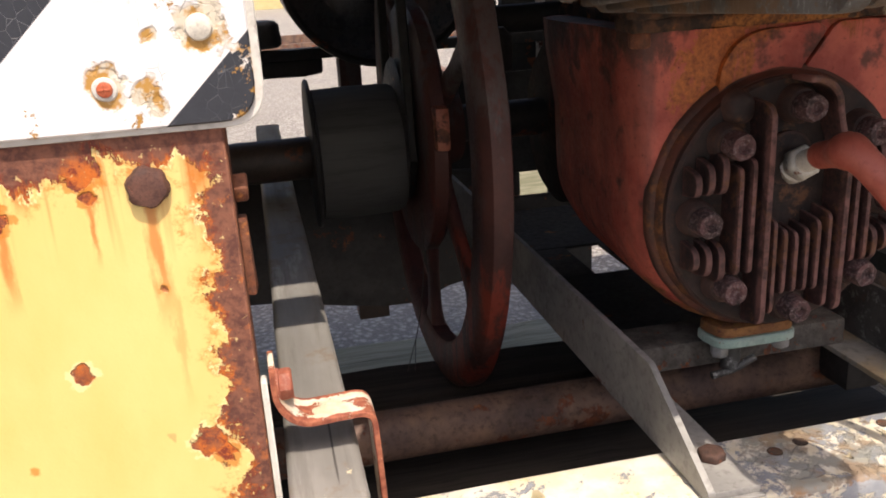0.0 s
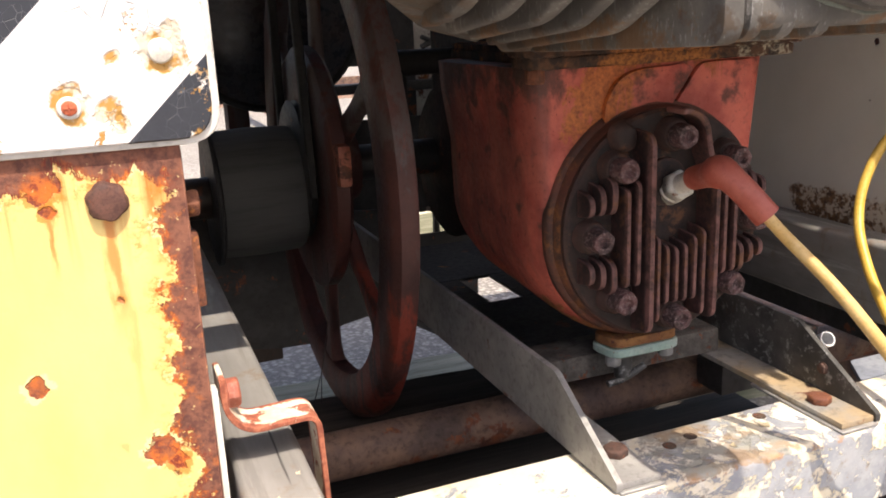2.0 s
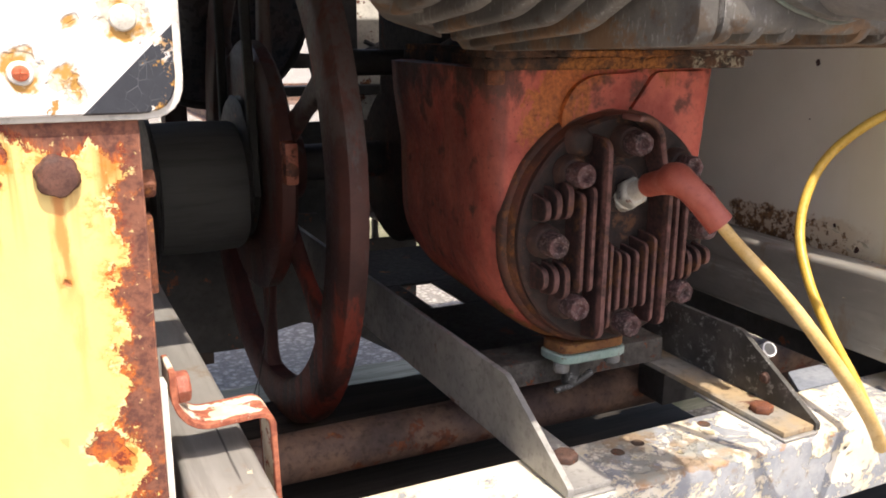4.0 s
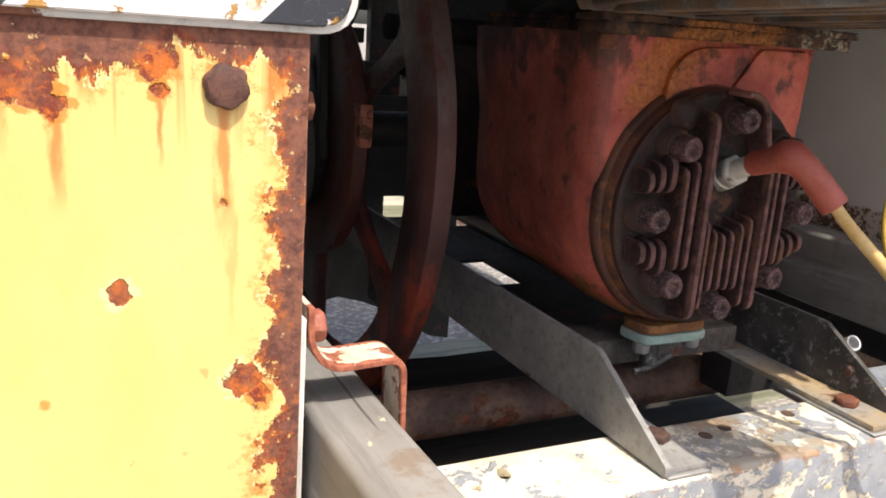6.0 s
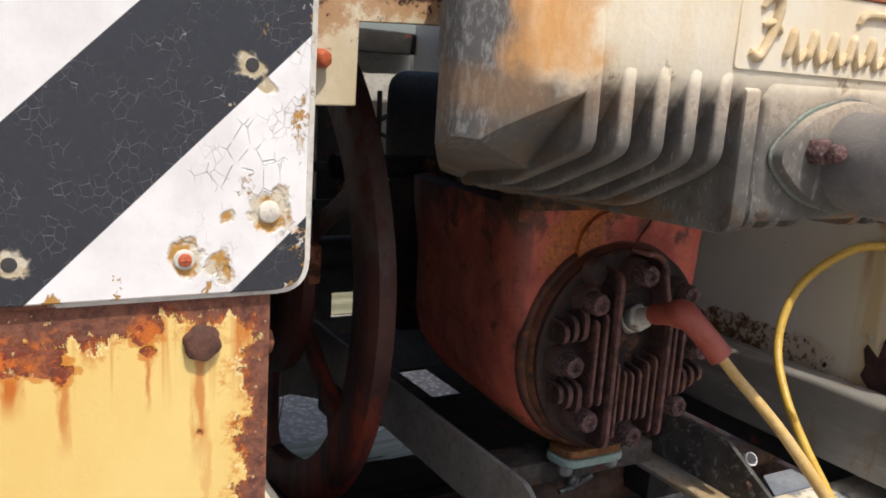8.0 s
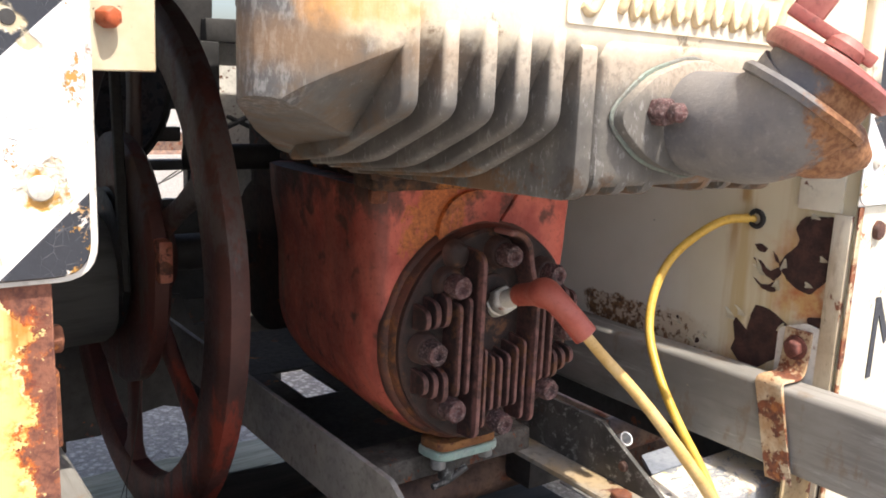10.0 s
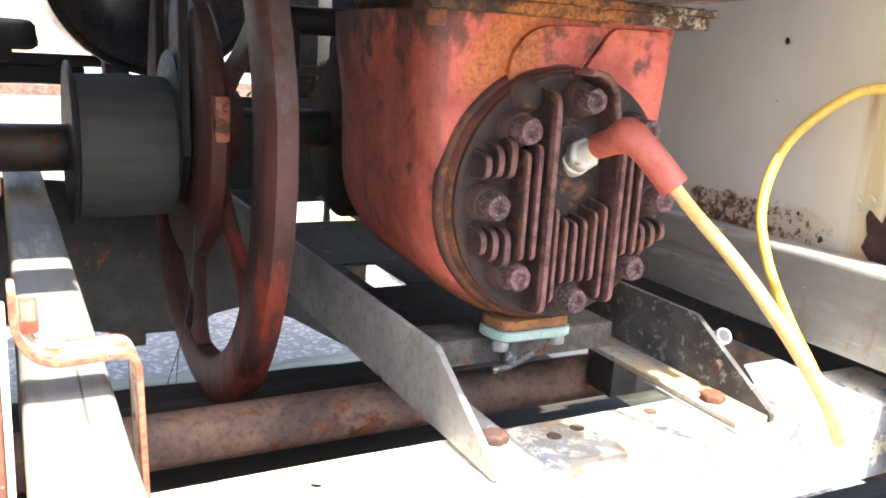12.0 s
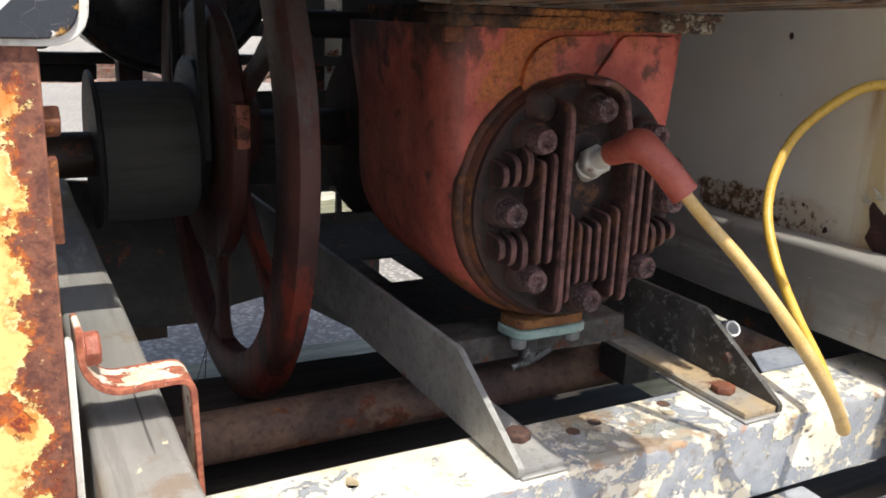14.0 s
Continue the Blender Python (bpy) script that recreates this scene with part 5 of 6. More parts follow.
for dx, span in ((-0.068, 0.036), (-0.0790, 0.030), (-0.0900, 0.024)):
    fin(dx, 0.018, 0.018 + span, 0.5965, 0.0056, tip=0.011)
    fin(dx, -0.018 - span, -0.018, 0.5965, 0.0056, tip=0.011)
for dx, span in ((0.068, 0.034), (0.0790, 0.028), (0.0895, 0.022)):
    fin(dx, 0.018, 0.018 + span, 0.5965, 0.0050, tip=0.011)
    fin(dx, -0.018 - span, -0.018, 0.5965, 0.0050, tip=0.011)
def socket_bolt(centre, across, height, turn):
    """A hexagon head with a sunk, rusted middle."""
    c, r = Vector(centre), across / math.sqrt(3)
    rows = []
    for f, a in ((1, 0), (1, 0.86), (0.90, 1.0), (0.50, 1.02), (0.40, 0.94), (0.34, 0.78), (0.12, 0.74)):
        rows.append([c + Vector((r * f * math.cos(math.pi * k / 6 + turn) * (1.0 if k % 2 == 0 or f < 0.6 else 0.945), -a * height, r * f * math.sin(math.pi * k / 6 + turn) * (1.0 if k % 2 == 0 or f < 0.6 else 0.945))) for k in range(12)])
    return loft(rows)


for k in range(8):
    a = math.pi / 2 + k * math.pi / 4
    x, z = CX + 0.0822 * math.cos(a), CZ + 0.0822 * math.sin(a)
    part("boss", lathe([(0.0155, 0), (0.0145, 0.010), (0.0125, 0.0125)], (x, 0.6195, z), (0, -1, 0), 24), HEAD, head)
    bm = socket_bolt((x, 0.607, z), 0.0188, 0.0165, 0.4 + k)
    part("bolt", rumple(bm, 0.0008, 130, k), BOLT, head, "scaly hexagon head bolt")
part("plug_boss", lathe([(0.022, 0), (0.0215, 0.004), (0.018, 0.006), (0.0135, 0.0065)], (CX - 0.004, 0.6195, 0.7485), (0, -1, 0), 28), HEAD, head)

PLUG_AT, PLUG_WAY = Vector((0.4200, 0.6150, 0.7415)), Vector((-0.11, -0.91, 0.40)).normalized()
plug = part("spark_plug", join(lathe([(0.0135, -0.006), (0.0135, 0.004), (0.0118, 0.005), (0.0118, 0.0075)], PLUG_AT, PLUG_WAY, 24), hexagon(PLUG_AT + PLUG_WAY * 0.0075, PLUG_WAY, 0.0245, 0.0115, 0.0, 0.25)), STEEL, engine, "plated spark plug")
part("insulator", lathe([(0.0088, 0), (0.0086, 0.016), (0.0076, 0.024)], PLUG_AT + PLUG_WAY * 0.018, PLUG_WAY, 20), CERAMIC, plug, "off-white ceramic insulator")

OCHRE = worn("ochre rust crust", (0.30, 0.135, 0.042), (0.19, 0.075, 0.03), 40, 0.2, 0.4, 0.8, relief=0.001)
drain = part("drain_flange", rumple(prism(round_corner([(0.373, 0.630), (0.445, 0.630), (0.448, 0.665), (0.368, 0.665)], 0.012, 4), "z", 0.5905, 0.600, 0.002, 2), 0.0008, 40), OCHRE, engine, "rust-ochre foot flange")
part("flange_gasket", rumple(prism(round_corner([(0.371, 0.6275), (0.447, 0.6275), (0.450, 0.667), (0.366, 0.667)], 0.014, 4), "z", 0.5815, 0.5902, 0.0015, 1), 0.0006, 50), MINT, drain, "mint green painted flange plate")
for x in (0.379, 0.438):
    part("bolt", hexagon((x, 0.642, 0.5814), (0, 0, -1), 0.014, 0.011, 0.0, 0.3), GALV, drain, "grey flange bolt")
part("drain_cock", join(rod((0.392, 0.645, 0.5812), (0.392, 0.645, 0.555), 0.0085), tube([(0.372, 0.640, 0.553), (0.392, 0.640, 0.556), (0.412, 0.638, 0.566)], 0.0034, 10)), GALV_DARK, engine, "small grey drain cock")
settle(engine)

# ---- ignition lead and the loop of cable from the wall ----
lead = thing("ignition_lead", (0.56, 0.44, 0.553), "aged yellow ignition lead with a red rubber boot", "cable")
boot_line = [PLUG_AT + PLUG_WAY * 0.0405, (0.4105, 0.553, 0.7650), (0.4060, 0.533, 0.7700), (0.4120, 0.518, 0.7600), (0.4275, 0.5040, 0.7375)]
part("boot", tube(boot_line, lambda s: 0.0102 + 0.0030 * math.exp(-((s - 0.46) / 0.15) ** 2) + 0.0010 * s, 20), BOOT, lead, "faded red rubber boot")
part("cable", tube([(0.4240, 0.5070, 0.7425), (0.4390, 0.4940, 0.7210), (0.4550, 0.4710, 0.6950), (0.4670, 0.4490, 0.6700), (0.4870, 0.4265, 0.633), (0.5201, 0.4230, 0.5925), (0.548, 0.430, 0.562), (0.5585, 0.434, 0.551), (0.5630, 0.438, 0.5485)], lambda s: 0.0049 + 0.0009 * s if s < 0.97 else 0.005, 14), LEAD, lead)
settle(lead)
loop = thing("wall_cable", (0.745, 0.559, 0.813), "yellow cable looping out of a grommet in the wall", "cable")
part("cable", tube([(0.752, 0.559, 0.813), (0.7220, 0.5900, 0.806), (0.6909, 0.6220, 0.7673), (0.663, 0.6240, 0.7278), (0.6398, 0.609, 0.6867), (0.6227, 0.5771, 0.647), (0.6062, 0.5331, 0.6102), (0.587, 0.4839, 0.580), (0.5670, 0.445, 0.555), (0.5625, 0.438, 0.5485)], 0.0050, 14), LEAD2, loop)
settle(loop)

# ---- water hopper over the engine ----
hopper = thing("water_hopper", (0.384, 0.6, 0.87), "chalky grey cast-aluminium water hopper with slanting fins", "hopper")
MID = 0.384


def hopper_loop(z, x0, front, back, r, taper=0.195):
    high = min(1.0, max(0.0, (z - 0.940) / 0.03))
    left = x0 + (0.0565 - x0) * high
    corners = [(left, front), (2 * MID - x0, front), (2 * MID - x0 - taper, back), (left + taper + 0.060 * high, back)]
    return [(x, y, z) for x, y in round_corner(corners, [min(r, 0.055) if left < x0 else r, r, 0.03, 0.03], 10)]


rows = [hopper_loop(z, x0, f, 0.84, r) for z, x0, f, r in ((1.032, 0.127, 0.3835, 0.075), (1.000, 0.126, 0.3835, 0.075), (0.976, 0.126, 0.3840, 0.075), (0.966, 0.127, 0.3875, 0.075), (0.955, 0.129, 0.3935, 0.075), (0.940, 0.135, 0.402, 0.075), (0.925, 0.150, 0.424, 0.065), (0.912, 0.170, 0.468, 0.055), (0.898, 0.195, 0.54, 0.05), (0.880, 0.225, 0.590, 0.05), (0.869, 0.245, 0.612, 0.04))]
part("casting", rumple(loft(rows), 0.0010, 24), HOPPER, hopper, smooth=60)


def fin_profile(drop, back):
    pts = [(0.390, 1.000), (0.3836, 0.976), (0.3835, 0.929 - drop * 0.4), (0.398, 0.9225 - drop * 0.6), (0.460, 0.8985 - drop), (back, 0.877 - drop * 0.4 + (0.605 - back) * 0.15), (back + 0.005, 0.895), (0.45, 0.94), (0.415, 1.000)]
    return round_corner(pts, [0.0, 0.004, 0.010, 0.012, 0.012, 0.004, 0, 0, 0], 5)


for side_sign in (1, -1):
    for k, x in enumerate((0.1570, 0.1835, 0.2095, 0.2345, 0.2605)):
        c = x if side_sign > 0 else 2 * MID - x
        part("fin", rumple(prism(fin_profile(0.004 * k, (0.510, 0.535, 0.560, 0.585, 0.605)[k]), "x", c - 0.0054, c + 0.0054, 0.0034, 3), 0.0006, 40), HOPPER, hopper)

    def corner_loop(z, x0, front, back, r):
        pts = round_corner([(x0, front), (0.1630, front), (0.1660, 0.50), (0.2300, back), (x0 + 0.128, back)], [r, 0.004, 0.004, 0.004, 0.01], 8)
        return [(x if side_sign > 0 else 2 * MID - x, y, z) for x, y in pts]

    side_x = 0.0560 if side_sign > 0 else 0.1258
    rows = [corner_loop(z, side_x, 0.3834, 0.60, r) for z, r in ((1.0318, 0.055), (0.985, 0.055), (0.955, 0.054), (0.930, 0.052), (0.865, 0.050))]
    block = loft(rows)
    cuts = (((0.0800, 0.405, 0.9130), (0.150, 0.3835, 0.9600), (0.1626, 0.450, 0.9024)),
            ((0.0950, 0.410, 0.9190), (0.1626, 0.450, 0.8990), (0.1350, 0.500, 0.9060)),
            ((0.1, 0.397, 0.9255), (0.2, 0.397, 0.9255), (0.15, 0.450, 0.9024)),
            ((0.1, 0.3835, 0.9330), (0.2, 0.3835, 0.9330), (0.15, 0.397, 0.9255)),
            ((0.083, 0.420, 0.9280), (0.200, 0.600, 0.8770), (0.200, 0.470, 0.8970)))
    for three in cuts:
        pa, pb, pc = (Vector((x if side_sign > 0 else 2 * MID - x, y, z)) for x, y, z in three)
        cut = (pb - pa).cross(pc - pa).normalized()
        cut = -cut if cut.z > 0 else cut
        bmesh.ops.bisect_plane(block, geom=block.verts[:] + block.edges[:] + block.faces[:], plane_co=pa, plane_no=cut, clear_outer=True)
        bmesh.ops.holes_fill(block, edges=[e for e in block.edges if e.is_boundary], sides=0)
    soften(block, 0.0022, 2, 22)
    part("corner_block", rumple(block, 0.0010, 30), HOPPER, hopper, smooth=28)
    xs = sorted((0.2785, 0.2925)) if side_sign > 0 else sorted((2 * MID - 0.2785, 2 * MID - 0.2925))
    part("web", rumple(prism(round_corner([(0.3835, 0.970), (0.3835, 0.8755), (0.611, 0.8675), (0.611, 0.970)], [0.004, 0.012, 0.004, 0], 4), "x", xs[0], xs[1], 0.0025, 2), 0.0006, 40), HOPPER, hopper)
part("neck_pad", rumple(box(0.296, 0.472, 0.3848, 0.611, 0.882, 0.985, 0.010, 3), 0.0012, 30), HOPPER, hopper)
for x in (0.3035, 0.3265, 0.353, 0.415, 0.4405, 0.4645):
    part("rib", rumple(prism(round_corner([(0.386, 0.915), (0.3855, 0.8765), (0.60, 0.869), (0.60, 0.915)], [0.01, 0.014, 0, 0], 4), "x", x - 0.005, x + 0.005, 0.003, 2), 0.0005, 40), HOPPER, hopper)
# raised maker's mark, drawn as plain rounded strokes on a framed field
part("mark_field", prism(round_corner([(0.263, 0.9805), (0.492, 0.9805), (0.492, 1.0315), (0.263, 1.0315)], 0.003, 2), "y", 0.3826, 0.3840, 0.0004, 1), HOPPER, hopper, "shallow framed field")
CREAMY = worn("cream paint on raised mark", (0.60, 0.45, 0.25), (0.68, 0.55, 0.36), 60, 0.0, 0.25, 0.6, dark=(0.25, 0.2, 0.14))


def stroke(points, radius):
    """A rounded raised stroke on the hopper's face, from points (x, z)."""
    bm = tube([(u, 0.3822, v) for u, v in points], lambda q: radius * (0.55 + 0.45 * min(1.0, q * 8, (1 - q) * 8)), 10, 6)
    for v in bm.verts:
        v.co.y = 0.3822 + (v.co.y - 0.3822) * 1.15
    part("mark_stroke", rumple(bm, 0.0003, 90), CREAMY, hopper, "raised cream stroke of a maker's mark")


stroke([(0.274, 0.992), (0.282, 0.989), (0.291, 1.003), (0.296, 1.022), (0.288, 1.0265), (0.281, 1.018)], 0.0036)
stroke([(0.283, 1.008), (0.292, 1.010), (0.300, 1.004)], 0.0028)
for k in range(8):
    u = 0.3065 + k * 0.0200
    stroke([(u, 0.9895), (u + 0.003, 0.998), (u + 0.0065, 1.0085)], 0.0034)
    stroke([(u + 0.0065, 1.0075), (u + 0.0090, 0.9950), (u + 0.0125, 0.9885), (u + 0.0190, 0.9965)], 0.0026)
stroke([(0.374, 1.016), (0.381, 1.0225), (0.405, 1.0235), (0.440, 1.0215), (0.470, 1.0150)], 0.0028)
stroke([(0.470, 0.990), (0.476, 1.004), (0.483, 1.019)], 0.0034)
# filler neck
neck = part("filler_flange", rumple(prism(round_corner([(0.301, 0.928), (0.335, 0.900), (0.385, 0.888), (0.430, 0.902), (0.461, 0.930), (0.430, 0.955), (0.380, 0.968), (0.335, 0.955)], 0.016, 4), "y", 0.3735, 0.3915, 0.002, 2), 0.0006, 40), HOPPER, hopper, "lozenge flange with a mint seam")
SEAM = worn("pale seam with traces of green", (0.19, 0.19, 0.172), (0.175, 0.225, 0.19), 30, 0.05, 0.4, 0.6)
part("seam", rumple(prism(round_corner([(0.2985, 0.928), (0.333, 0.8985), (0.385, 0.8855), (0.432, 0.9005), (0.4635, 0.930), (0.432, 0.957), (0.380, 0.9705), (0.333, 0.957)], 0.016, 4), "y", 0.3818, 0.3840, 0.0008, 1), 0.0010, 60), SEAM, neck, "mint green gasket seam")
elbow = [(0.379, 0.386, 0.927), (0.3785, 0.360, 0.925), (0.380, 0.336, 0.9240), (0.383, 0.318, 0.930), (0.386, 0.306, 0.940), (0.388, 0.300, 0.947)]
part("elbow", rumple(tube(elbow, lambda s: 0.0325 + 0.0055 * s, 32), 0.0007, 30), SPOUT, hopper, "cast elbow, grey to rusty")
up = Vector((0.32, -0.42, 0.85)).normalized()
base = Vector((0.3860, 0.3045, 0.9415))
part("elbow_lip", rumple(lathe([(0.028, -0.004), (0.0405, -0.003), (0.0415, 0.001), (0.0395, 0.004), (0.028, 0.005)], base, up, 40), 0.0007, 40), SPOUT, hopper, "worn cast rim")
spout_side = Vector((0.75, -0.55, -0.30)).normalized()
part("overflow_lip", rumple(lathe([(0.025, -0.035), (0.023, 0.0), (0.017, 0.018), (0.006, 0.030)], base - up * 0.018 + spout_side * 0.026, spout_side, 20), 0.001, 40), SPOUT, hopper, "rusty pouring lip")
part("collar", lathe([(0.0335, 0), (0.0335, 0.014), (0.031, 0.016)], base + up * 0.003, up, 36), SPOUT, hopper, "brown collar")
cap = part("cap", rumple(lathe([(0.028, -0.001), (0.0395, 0.0), (0.0415, 0.003), (0.0415, 0.008), (0.0385, 0.0105), (0.032, 0.0100), (0.0305, 0.0125), (0.016, 0.0150)], base + up * 0.0175, up, 48), 0.0004, 40), CAP, hopper, "pinkish red pressed cap")
turn_side = up.cross(Vector((0.9, 0.3, 0))).normalized()
m = Matrix.Translation(base + up * 0.040) @ up.to_track_quat("Z", "Y").to_matrix().to_4x4()
lever = box(-0.0035, 0.0035, -0.018, 0.040, -0.004, 0.0035, 0.0015, 2)
lever = join(lever, box(-0.003, 0.003, 0.020, 0.040, 0.002, 0.022, 0.0012, 1), lathe([(0.012, -0.006), (0.012, -0.001), (0.007, 0.004)], (0, 0, 0), (0, 0, 1), 20))
bmesh.ops.transform(lever, matrix=m, verts=lever.verts)
part("lever", lever, CAP, cap, "bent locking lever")
nut = part("nut", hexagon((0.3370, 0.3735, 0.932), (0, -1, 0), 0.0160, 0.011, 0.0, 0.15), BOLT, hopper, "purple-brown rusty nut")
part("stud", rod((0.3370, 0.3625, 0.932), (0.3370, 0.351, 0.932), 0.0060, 0.003), BOLT, nut)
part("nut", hexagon((0.441, 0.3735, 0.933), (0, -1, 0), 0.0135, 0.009, 0.0, 0.5), BOLT, hopper, "purple-brown rusty nut")
# red deck and guard wires above
part("top_plate", rumple(prism(round_corner([(0.123, 0.3805), (2 * MID - 0.123, 0.3805), (2 * MID - 0.25, 0.85), (0.25, 0.85)], 0.07, 6), "z", 1.0325, 1.0375, 0.001, 1), 0.0008, 30), RED_PLATE, hopper, "faded red top plate")
part("top_plate", rumple(prism(round_corner([(0.125, 0.3825), (2 * MID - 0.125, 0.3825), (2 * MID - 0.255, 0.85), (0.255, 0.85)], 0.07, 6), "z", 1.038, 1.0435, 0.001, 1), 0.0008, 30), RED_PLATE, hopper, "faded red top plate")
for x in (0.175, 0.29, 0.385, 0.48, 0.59):
    part("bolt", join(lathe([(0.0105, 0), (0.0105, 0.004), (0.009, 0.005)], (x, 0.393, 1.0436), (0, 0, 1), 18), hexagon((x, 0.393, 1.0486), (0, 0, 1), 0.0165, 0.010)), RED_PLATE, hopper, "red painted bolt")
settle(hopper)
guard = thing("fan_guard", (0.384, 0.5, 1.044), "black wire guard above the red plate", "guard")
part("bar", box(0.30, 0.312, 0.43, 0.445, 1.0437, 1.16, 0.001), RED_PLATE, guard, "red upright")
part("bar", box(0.55, 0.562, 0.43, 0.445, 1.0437, 1.16, 0.001), RED_PLATE, guard, "red upright")
for k in range(15):
    part("wire", rod((0.24, 0.428, 1.052 + k * 0.0072), (0.62, 0.428, 1.052 + k * 0.0072), 0.0011, 0.0002, 8), BLACK, guard)
part("core", box(0.24, 0.62, 0.505, 0.535, 1.0437, 1.12, 0.002), BLACK, guard, "dark core behind the wires")
settle(guard)

# ---- flywheel, belt and shaft ----
SHAFT = worn("oily brown shaft", (0.055, 0.038, 0.03), (0.085, 0.058, 0.043), 20, 0.1, 0.35, 0.5)
AXLE_Y, AXLE_Z = 1.088, 0.7147
wheel = thing("flywheel", (0.21, AXLE_Y, AXLE_Z), "dull red spoked flywheel with worn paint", "flywheel")
WC = (0.2185, AXLE_Y, AXLE_Z)
rim = [(0.274, -0.010), (0.279, -0.0135), (0.316, -0.0145), (0.322, -0.0125), (0.3300, -0.006), (0.3320, 0.006), (0.3310, 0.0125), (0.326, 0.0145), (0.279, 0.0135), (0.274, 0.010)]
part("rim", rumple(lathe(rim, WC, (1, 0, 0), 120, True), 0.0008, 12), WHEEL, wheel)
part("hub", lathe([(0.028, -0.040), (0.047, -0.038), (0.050, -0.02), (0.050, 0.03), (0.045, 0.04), (0.028, 0.041)], WC, (1, 0, 0), 40), WHEEL, wheel)
part("disc", lathe([(0.07, -0.024), (0.076, -0.028), (0.150, -0.0275), (0.1560, -0.023), (0.1560, -0.008), (0.150, -0.003), (0.052, -0.003)], WC, (1, 0, 0), 64), WHEEL, wheel, "red inner disc")
for k in range(6):
    a = math.radians(34 + 60 * k)
    out = Vector((0, math.cos(a), math.sin(a)))
    wide = Vector((0, -math.sin(a), math.cos(a)))
    rows = []
    for r, w, d in ((0.04, 0.018, 0.0095), (0.11, 0.0145, 0.0085), (0.20, 0.0115, 0.007), (0.254, 0.0140, 0.008), (0.280, 0.027, 0.010)):
        loop_pts = round_corner([(-w, -d), (w, -d), (w, d), (-w, d)], 0.006, 3)
        rows.append([Vector(WC) + out * r + wide * u + Vector((v, 0, 0)) for u, v in loop_pts])
    part("spoke", loft(rows), WHEEL, wheel)
part("lug", rumple(box(0.196, 0.212, 0.918, 0.950, 0.716, 0.764, 0.004), 0.001, 60), RED_PLATE, wheel, "bright red lug on the disc")
settle(wheel)

belt = thing("drive_belt", (0.175, AXLE_Y, 0.78), "black rubber belt rising from the pulley", "belt")
part("pulley", lathe([(0.05, -0.0065), (0.086, -0.006), (0.089, -0.004), (0.078, 0.0), (0.089, 0.004), (0.086, 0.006), (0.05, 0.0065)], (0.1835, AXLE_Y, AXLE_Z), (1, 0, 0), 56), BLACK, belt, "grooved black pulley")
for y0, y1 in ((AXLE_Y - 0.083, AXLE_Y - 0.03), (AXLE_Y + 0.083, AXLE_Y + 0.07)):
    part("strand", prism([(y0 - 0.006, 0.69), (y0 + 0.006, 0.69), (y1 + 0.006, 1.28), (y1 - 0.006, 1.28)], "x", 0.1785, 0.1895, 0.002, 1), RUBBER, belt)
settle(belt)

drum = thing("drive_pulley", (0.13, AXLE_Y, AXLE_Z), "dark worn belt pulley on a cross shaft", "pulley")
part("face", lathe([(0.076, 0.0), (0.0805, 0.003), (0.082, 0.050), (0.0805, 0.098), (0.076, 0.105), (0.060, 0.107)], (0.0745, AXLE_Y, 0.692), (1, 0, 0), 64), DRUM, drum)
part("flange", lathe([(0.06, -0.005), (0.091, -0.005), (0.0925, -0.0025), (0.091, 0.0), (0.06, 0.0)], (0.0742, AXLE_Y, 0.694), (1, 0, 0), 64), BLACK, drum, "thin dark flange")
part("shaft", rod((-0.25, AXLE_Y, 0.690), (0.074, AXLE_Y, 0.690), 0.0265, 0.002, 32), SHAFT, drum, "oily brown shaft")
part("shaft", rod((0.15, AXLE_Y, AXLE_Z), (0.40, AXLE_Y, AXLE_Z), 0.024, 0.002, 24), BLACK, drum)
settle(drum)

# ---- what stands behind ----
tank = thing("fuel_tank", (0.203, 1.5, 0.77), "black enamel drum tank with a domed end", "tank")
part("shell", lathe([(0.02, -0.012), (0.10, -0.008), (0.150, 0.004), (0.164, 0.016), (0.168, 0.022), (0.166, 0.03), (0.166, 0.32), (0.12, 0.34)], (0.234, 1.47, 0.922), (0, 1, 0), 64), TANK, tank)
part("rim", lathe([(0.158, -0.004), (0.164, -0.006), (0.170, -0.002), (0.171, 0.006), (0.166, 0.012), (0.158, 0.010)], (0.234, 1.484, 0.922), (0, 1, 0), 64, True), BLACK, tank, "rolled dark rim")
part("band", join(box(0.222, 0.234, 1.44, 1.452, 0.775, 0.90, 0.001), box(0.222, 0.262, 1.442, 1.454, 0.893, 0.905, 0.001)), BLACK, tank, "black iron bracket")
part("post", box(0.155, 0.192, 1.50, 1.55, 0.50, 0.78, 0.003), WHEEL, tank, "dark red post under the tank")
settle(tank)
rear = thing("rear_member", (0.2, 1.75, 0.7), "black cross bar at the far side of the engine bay", "beam")
part("bar", box(-0.5, 1.2, 1.72, 1.76, 0.752, 0.772, 0.002), BLACK, rear)
part("hanger", rumple(join(box(-0.03, 0.07, 1.70, 1.78, 0.775, 0.83, 0.02, 3), box(-0.02, 0.03, 1.70, 1.78, 0.755, 0.80, 0.012, 2)), 0.006, 25), BLACK, rear, "dark clamp")
part("beam", rumple(dense(box(-0.5, 0.145, 1.725, 1.77, 0.7205, 0.7515, 0.006, 2), 0.03), 0.006, 22), BLACK, rear, "dark lower rail")
part("hanger", rumple(join(box(-0.30, -0.10, 1.70, 1.78, 0.775, 0.86, 0.02, 3)), 0.006, 25), BLACK, rear, "dark clamp")
settle(rear)
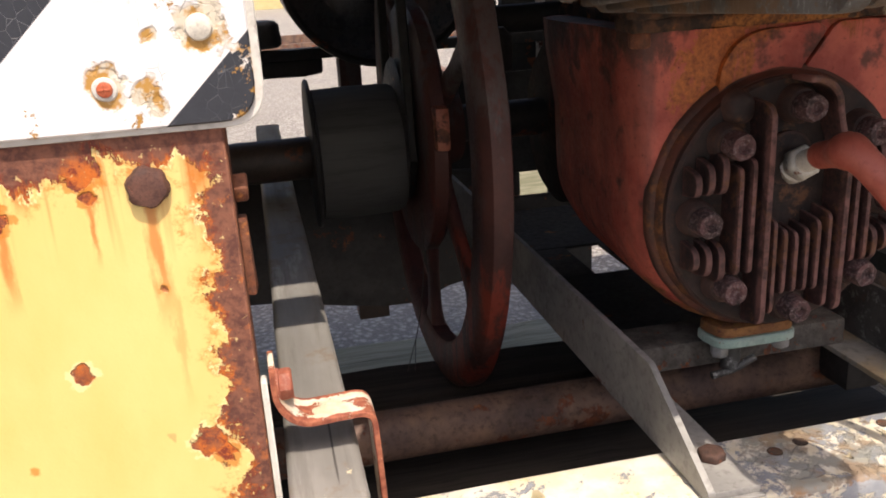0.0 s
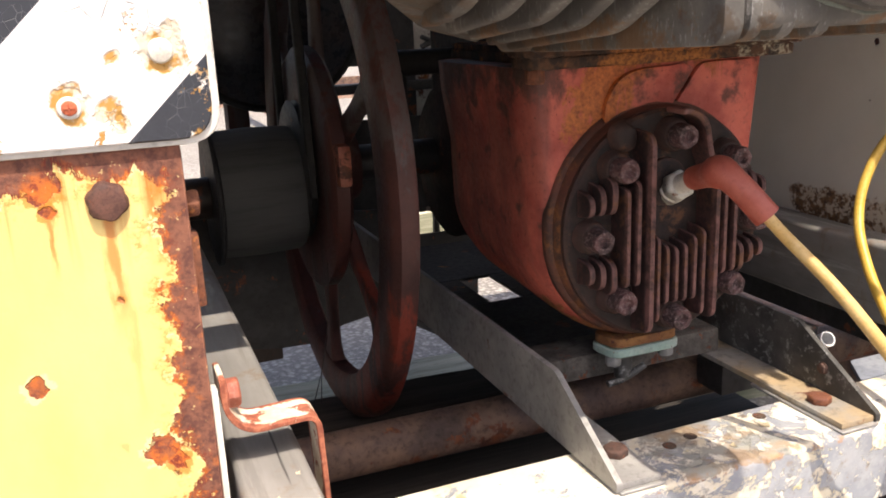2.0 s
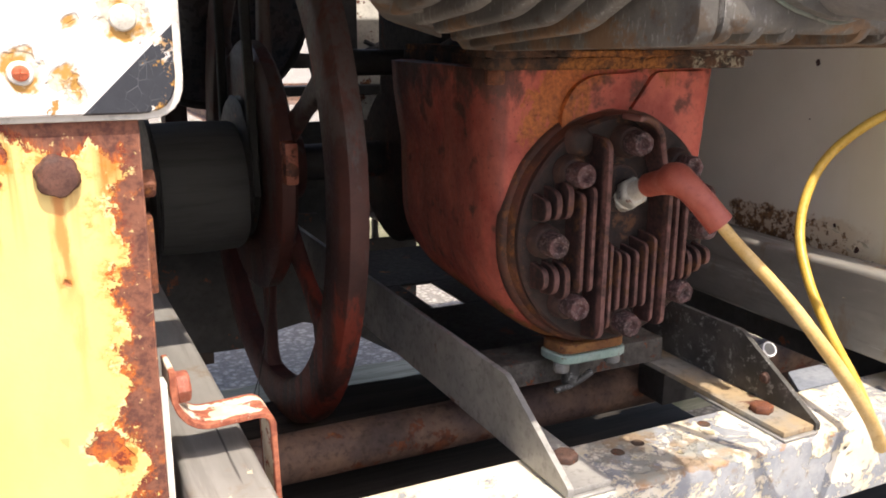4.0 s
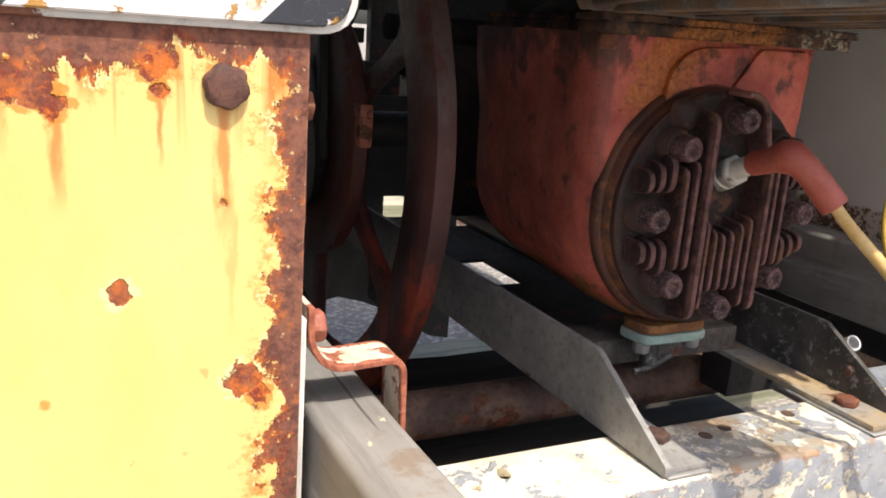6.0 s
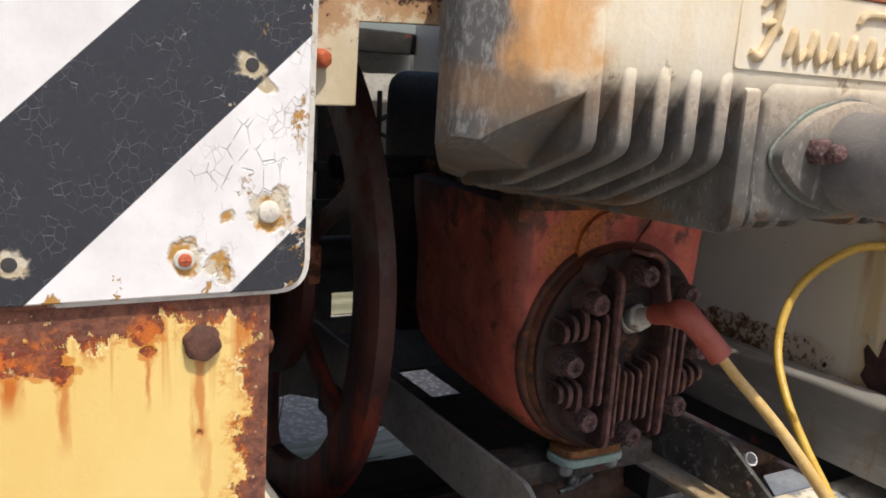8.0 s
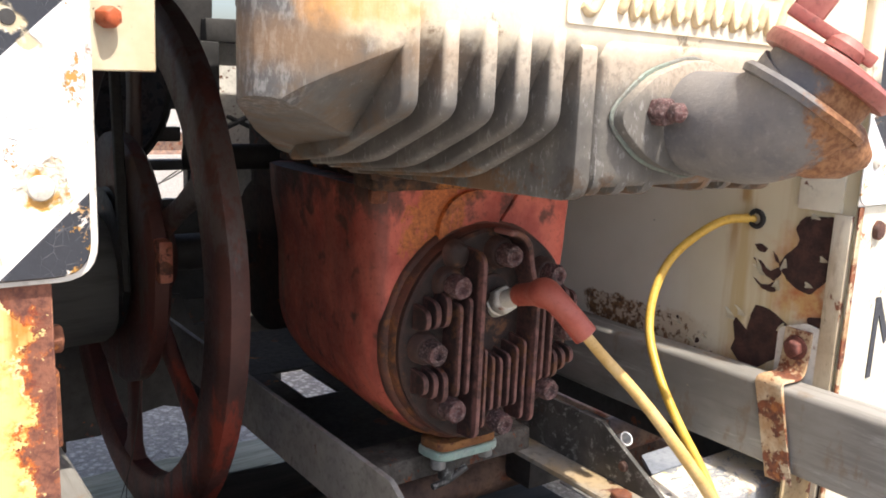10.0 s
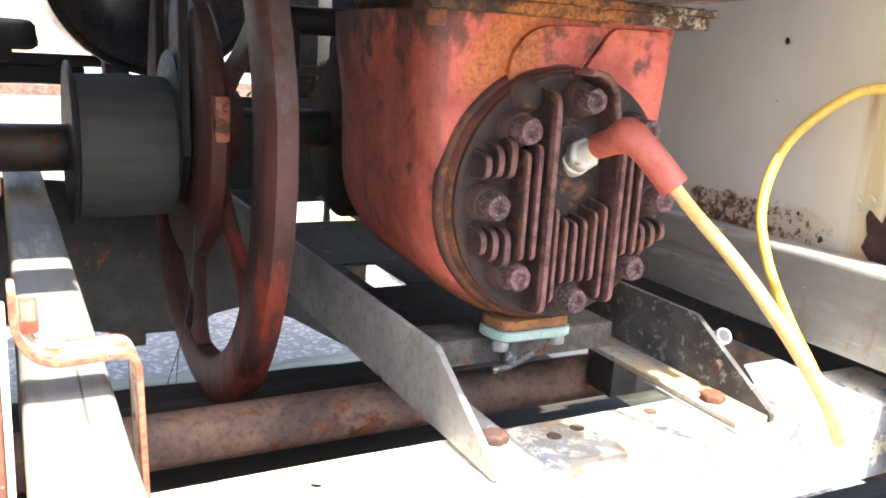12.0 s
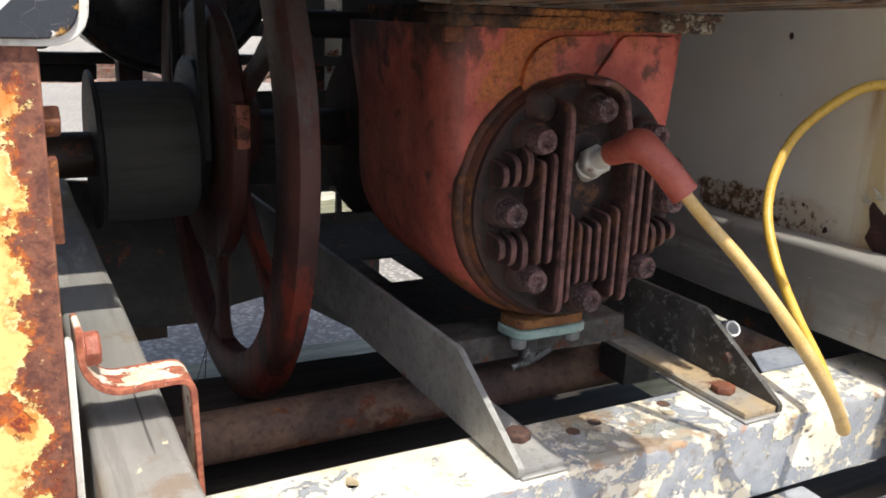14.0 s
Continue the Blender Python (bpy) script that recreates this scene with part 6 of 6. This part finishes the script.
guard_line = [(-0.329, 0.401), (0.003, 0.382), (0.121, 0.361), (0.189, 0.35), (0.245, 0.35), (0.304, 0.374), (0.35, 0.381), (0.397, 0.369), (0.437, 0.352), (0.489, 0.318), (0.532, 0.291), (0.572, 0.283), (0.572, 0.519), (0.405, 0.519), (0.385, 0.575), (-0.329, 0.632)]
tagged(part("belt_guard", rumple(prism(guard_line, "y", 1.400, 1.410, 0.001, 1), 0.002, 30), BLACK), "black sheet guard below the cross shaft", "guard")
tagged(part("guard_foot", box(0.142, 0.195, 1.411, 1.455, 0.326, 0.40, 0.002), SHAFT), "brown block under the guard", "block")
tagged(part("wire_strand", join(tube([(0.177, 0.93, 0.628), (0.174, 0.93, 0.58), (0.167, 0.93, 0.53), (0.158, 0.93, 0.49)], 0.0006, 6), tube([(0.159, 0.93, 0.495), (0.147, 0.932, 0.455)], 0.0005, 6), tube([(0.159, 0.93, 0.495), (0.155, 0.925, 0.458)], 0.0005, 6)), SHAFT), "frayed thin wire hanging by the flywheel", "wire")

carb = thing("carburettor", (0.275, 0.95, 0.80), "grimy black carburettor with thin wires", "carburettor")
part("bowl", rumple(lathe([(0.012, -0.03), (0.020, -0.026), (0.021, 0.01), (0.012, 0.02)], (0.275, 0.96, 0.82), (0, 0, 1), 24), 0.001, 50), BLACK, carb)
part("duct", rumple(box(0.412, 0.49, 0.99, 1.20, 0.82, 0.972, 0.034, 5), 0.003, 20), BLACK, carb, "black duct")
part("throat", rod((0.262, 1.02, 0.845), (0.416, 1.02, 0.845), 0.016), BLACK, carb)
part("wire", tube([(0.245, 0.93, 0.90), (0.262, 0.94, 0.86), (0.270, 0.95, 0.845)], 0.002, 8), RUBBER, carb)
settle(carb)

# ---- cream corner bracket above the striped plate ----
gusset = thing("corner_bracket", (0.05, 0.50, 0.94), "cream steel corner bracket with rust bloom", "bracket")
part("web", prism([(0.020, 0.9415), (0.0638, 0.9425), (0.064, 0.9935), (0.122, 0.996), (0.122, 1.058), (0.020, 1.058)], "y", 0.498, 0.5025, 0.0008, 1), BRACKET, gusset)
part("bolt", rumple(hexagon((0.036, 0.498, 0.970), (0.5, -1, 0), 0.0105, 0.0095, 0.0), 0.0005, 90), ORANGE_BOLT, gusset, "orange-red bolt end")
settle(gusset)
gusset = thing("corner_bracket", (0.70, 0.50, 0.94), "cream steel corner bracket beside the side wall", "bracket")
part("web", prism([(0.725, 0.9415), (0.684, 0.9425), (0.684, 0.9935), (0.650, 0.996), (0.650, 1.058), (0.725, 1.058)], "y", 0.498, 0.5025, 0.0008, 1), BRACKET, gusset)
settle(gusset)

# ---- car body: unseen sheets added to shade the bay, and what backs it ----
bay = thing("car_body", (0.37, 1.1, 1.3), "car body sheets, mostly unseen, added to shade the engine bay", "car body", kind="structure")
# Deck and side sheet are out of view, added to keep daylight out.
part("deck", box(-0.62, 1.36, 0.75, 1.55, 1.30, 1.33, 0.004), BLACK, bay, "unseen dark deck added to shade the bay")
part("side_shade", box(-0.302, -0.298, 0.449, 1.76, 0.45, 1.45, 0.001), CREAM, bay, "unseen cream sheet added to darken the bay")
# Black sheets added to block bright gaps where the bay lies in shade.
part("bulkhead", box(0.34, 0.744, 1.53, 1.536, 0.531, 0.72, 0.001), BLACK, bay, "black sheet added behind the engine")
part("gap_blocker", rumple(dense(box(0.34, 0.478, 1.530, 1.535, 0.46, 0.5308, 0.001)), 0.002, 50), BLACK, bay)
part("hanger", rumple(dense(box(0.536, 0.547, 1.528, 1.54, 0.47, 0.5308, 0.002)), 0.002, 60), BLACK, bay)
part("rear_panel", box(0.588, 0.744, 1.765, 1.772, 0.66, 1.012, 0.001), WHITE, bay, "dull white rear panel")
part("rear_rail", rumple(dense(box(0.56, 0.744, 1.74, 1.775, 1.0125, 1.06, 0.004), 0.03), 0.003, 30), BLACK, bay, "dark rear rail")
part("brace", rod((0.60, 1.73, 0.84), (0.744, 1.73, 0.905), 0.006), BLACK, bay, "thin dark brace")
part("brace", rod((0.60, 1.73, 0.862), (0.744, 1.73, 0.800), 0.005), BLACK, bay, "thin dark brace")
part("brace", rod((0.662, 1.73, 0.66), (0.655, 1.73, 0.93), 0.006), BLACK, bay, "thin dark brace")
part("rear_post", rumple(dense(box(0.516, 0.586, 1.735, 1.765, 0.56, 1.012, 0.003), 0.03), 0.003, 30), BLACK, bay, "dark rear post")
# Two dark boards added to black out the view behind the engine.
part("rear_blocker", rumple(dense(box(0.19, 0.584, 1.770, 1.790, 0.872, 1.30, 0.003), 0.05), 0.003, 20), BLACK, bay, "dark board added to keep the rear of the bay dark")
part("rear_blocker", rumple(dense(box(0.19, 0.515, 1.770, 1.790, 0.566, 0.686, 0.003), 0.02), 0.004, 40), BLACK, bay, "dark board added to keep the rear of the bay dark")
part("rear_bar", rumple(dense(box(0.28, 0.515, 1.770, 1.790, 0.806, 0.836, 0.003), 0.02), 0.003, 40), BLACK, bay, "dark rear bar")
for shift in (0.0, 0.006):
    part("rear_wire", tube([(0.445, 1.755, 0.700 + shift), (0.462, 1.750, 0.722), (0.485, 1.752, 0.732 + shift), (0.520, 1.755, 0.752 + shift)], 0.0013, 6), BLACK, bay, "thin slack wire")
# Front sheet and hood are out of view, added to cast shade.
part("front_shade", box(-0.60, 1.34, 0.498, 0.5005, 1.128, 1.45, 0.0008), CREAM, bay, "unseen cream sheet added to shade the handles")
part("hood", box(-0.60, 1.34, 0.56, 0.97, 1.215, 1.225, 0.001), BLACK, bay, "unseen dark sheet added to shade the engine")
settle(bay)
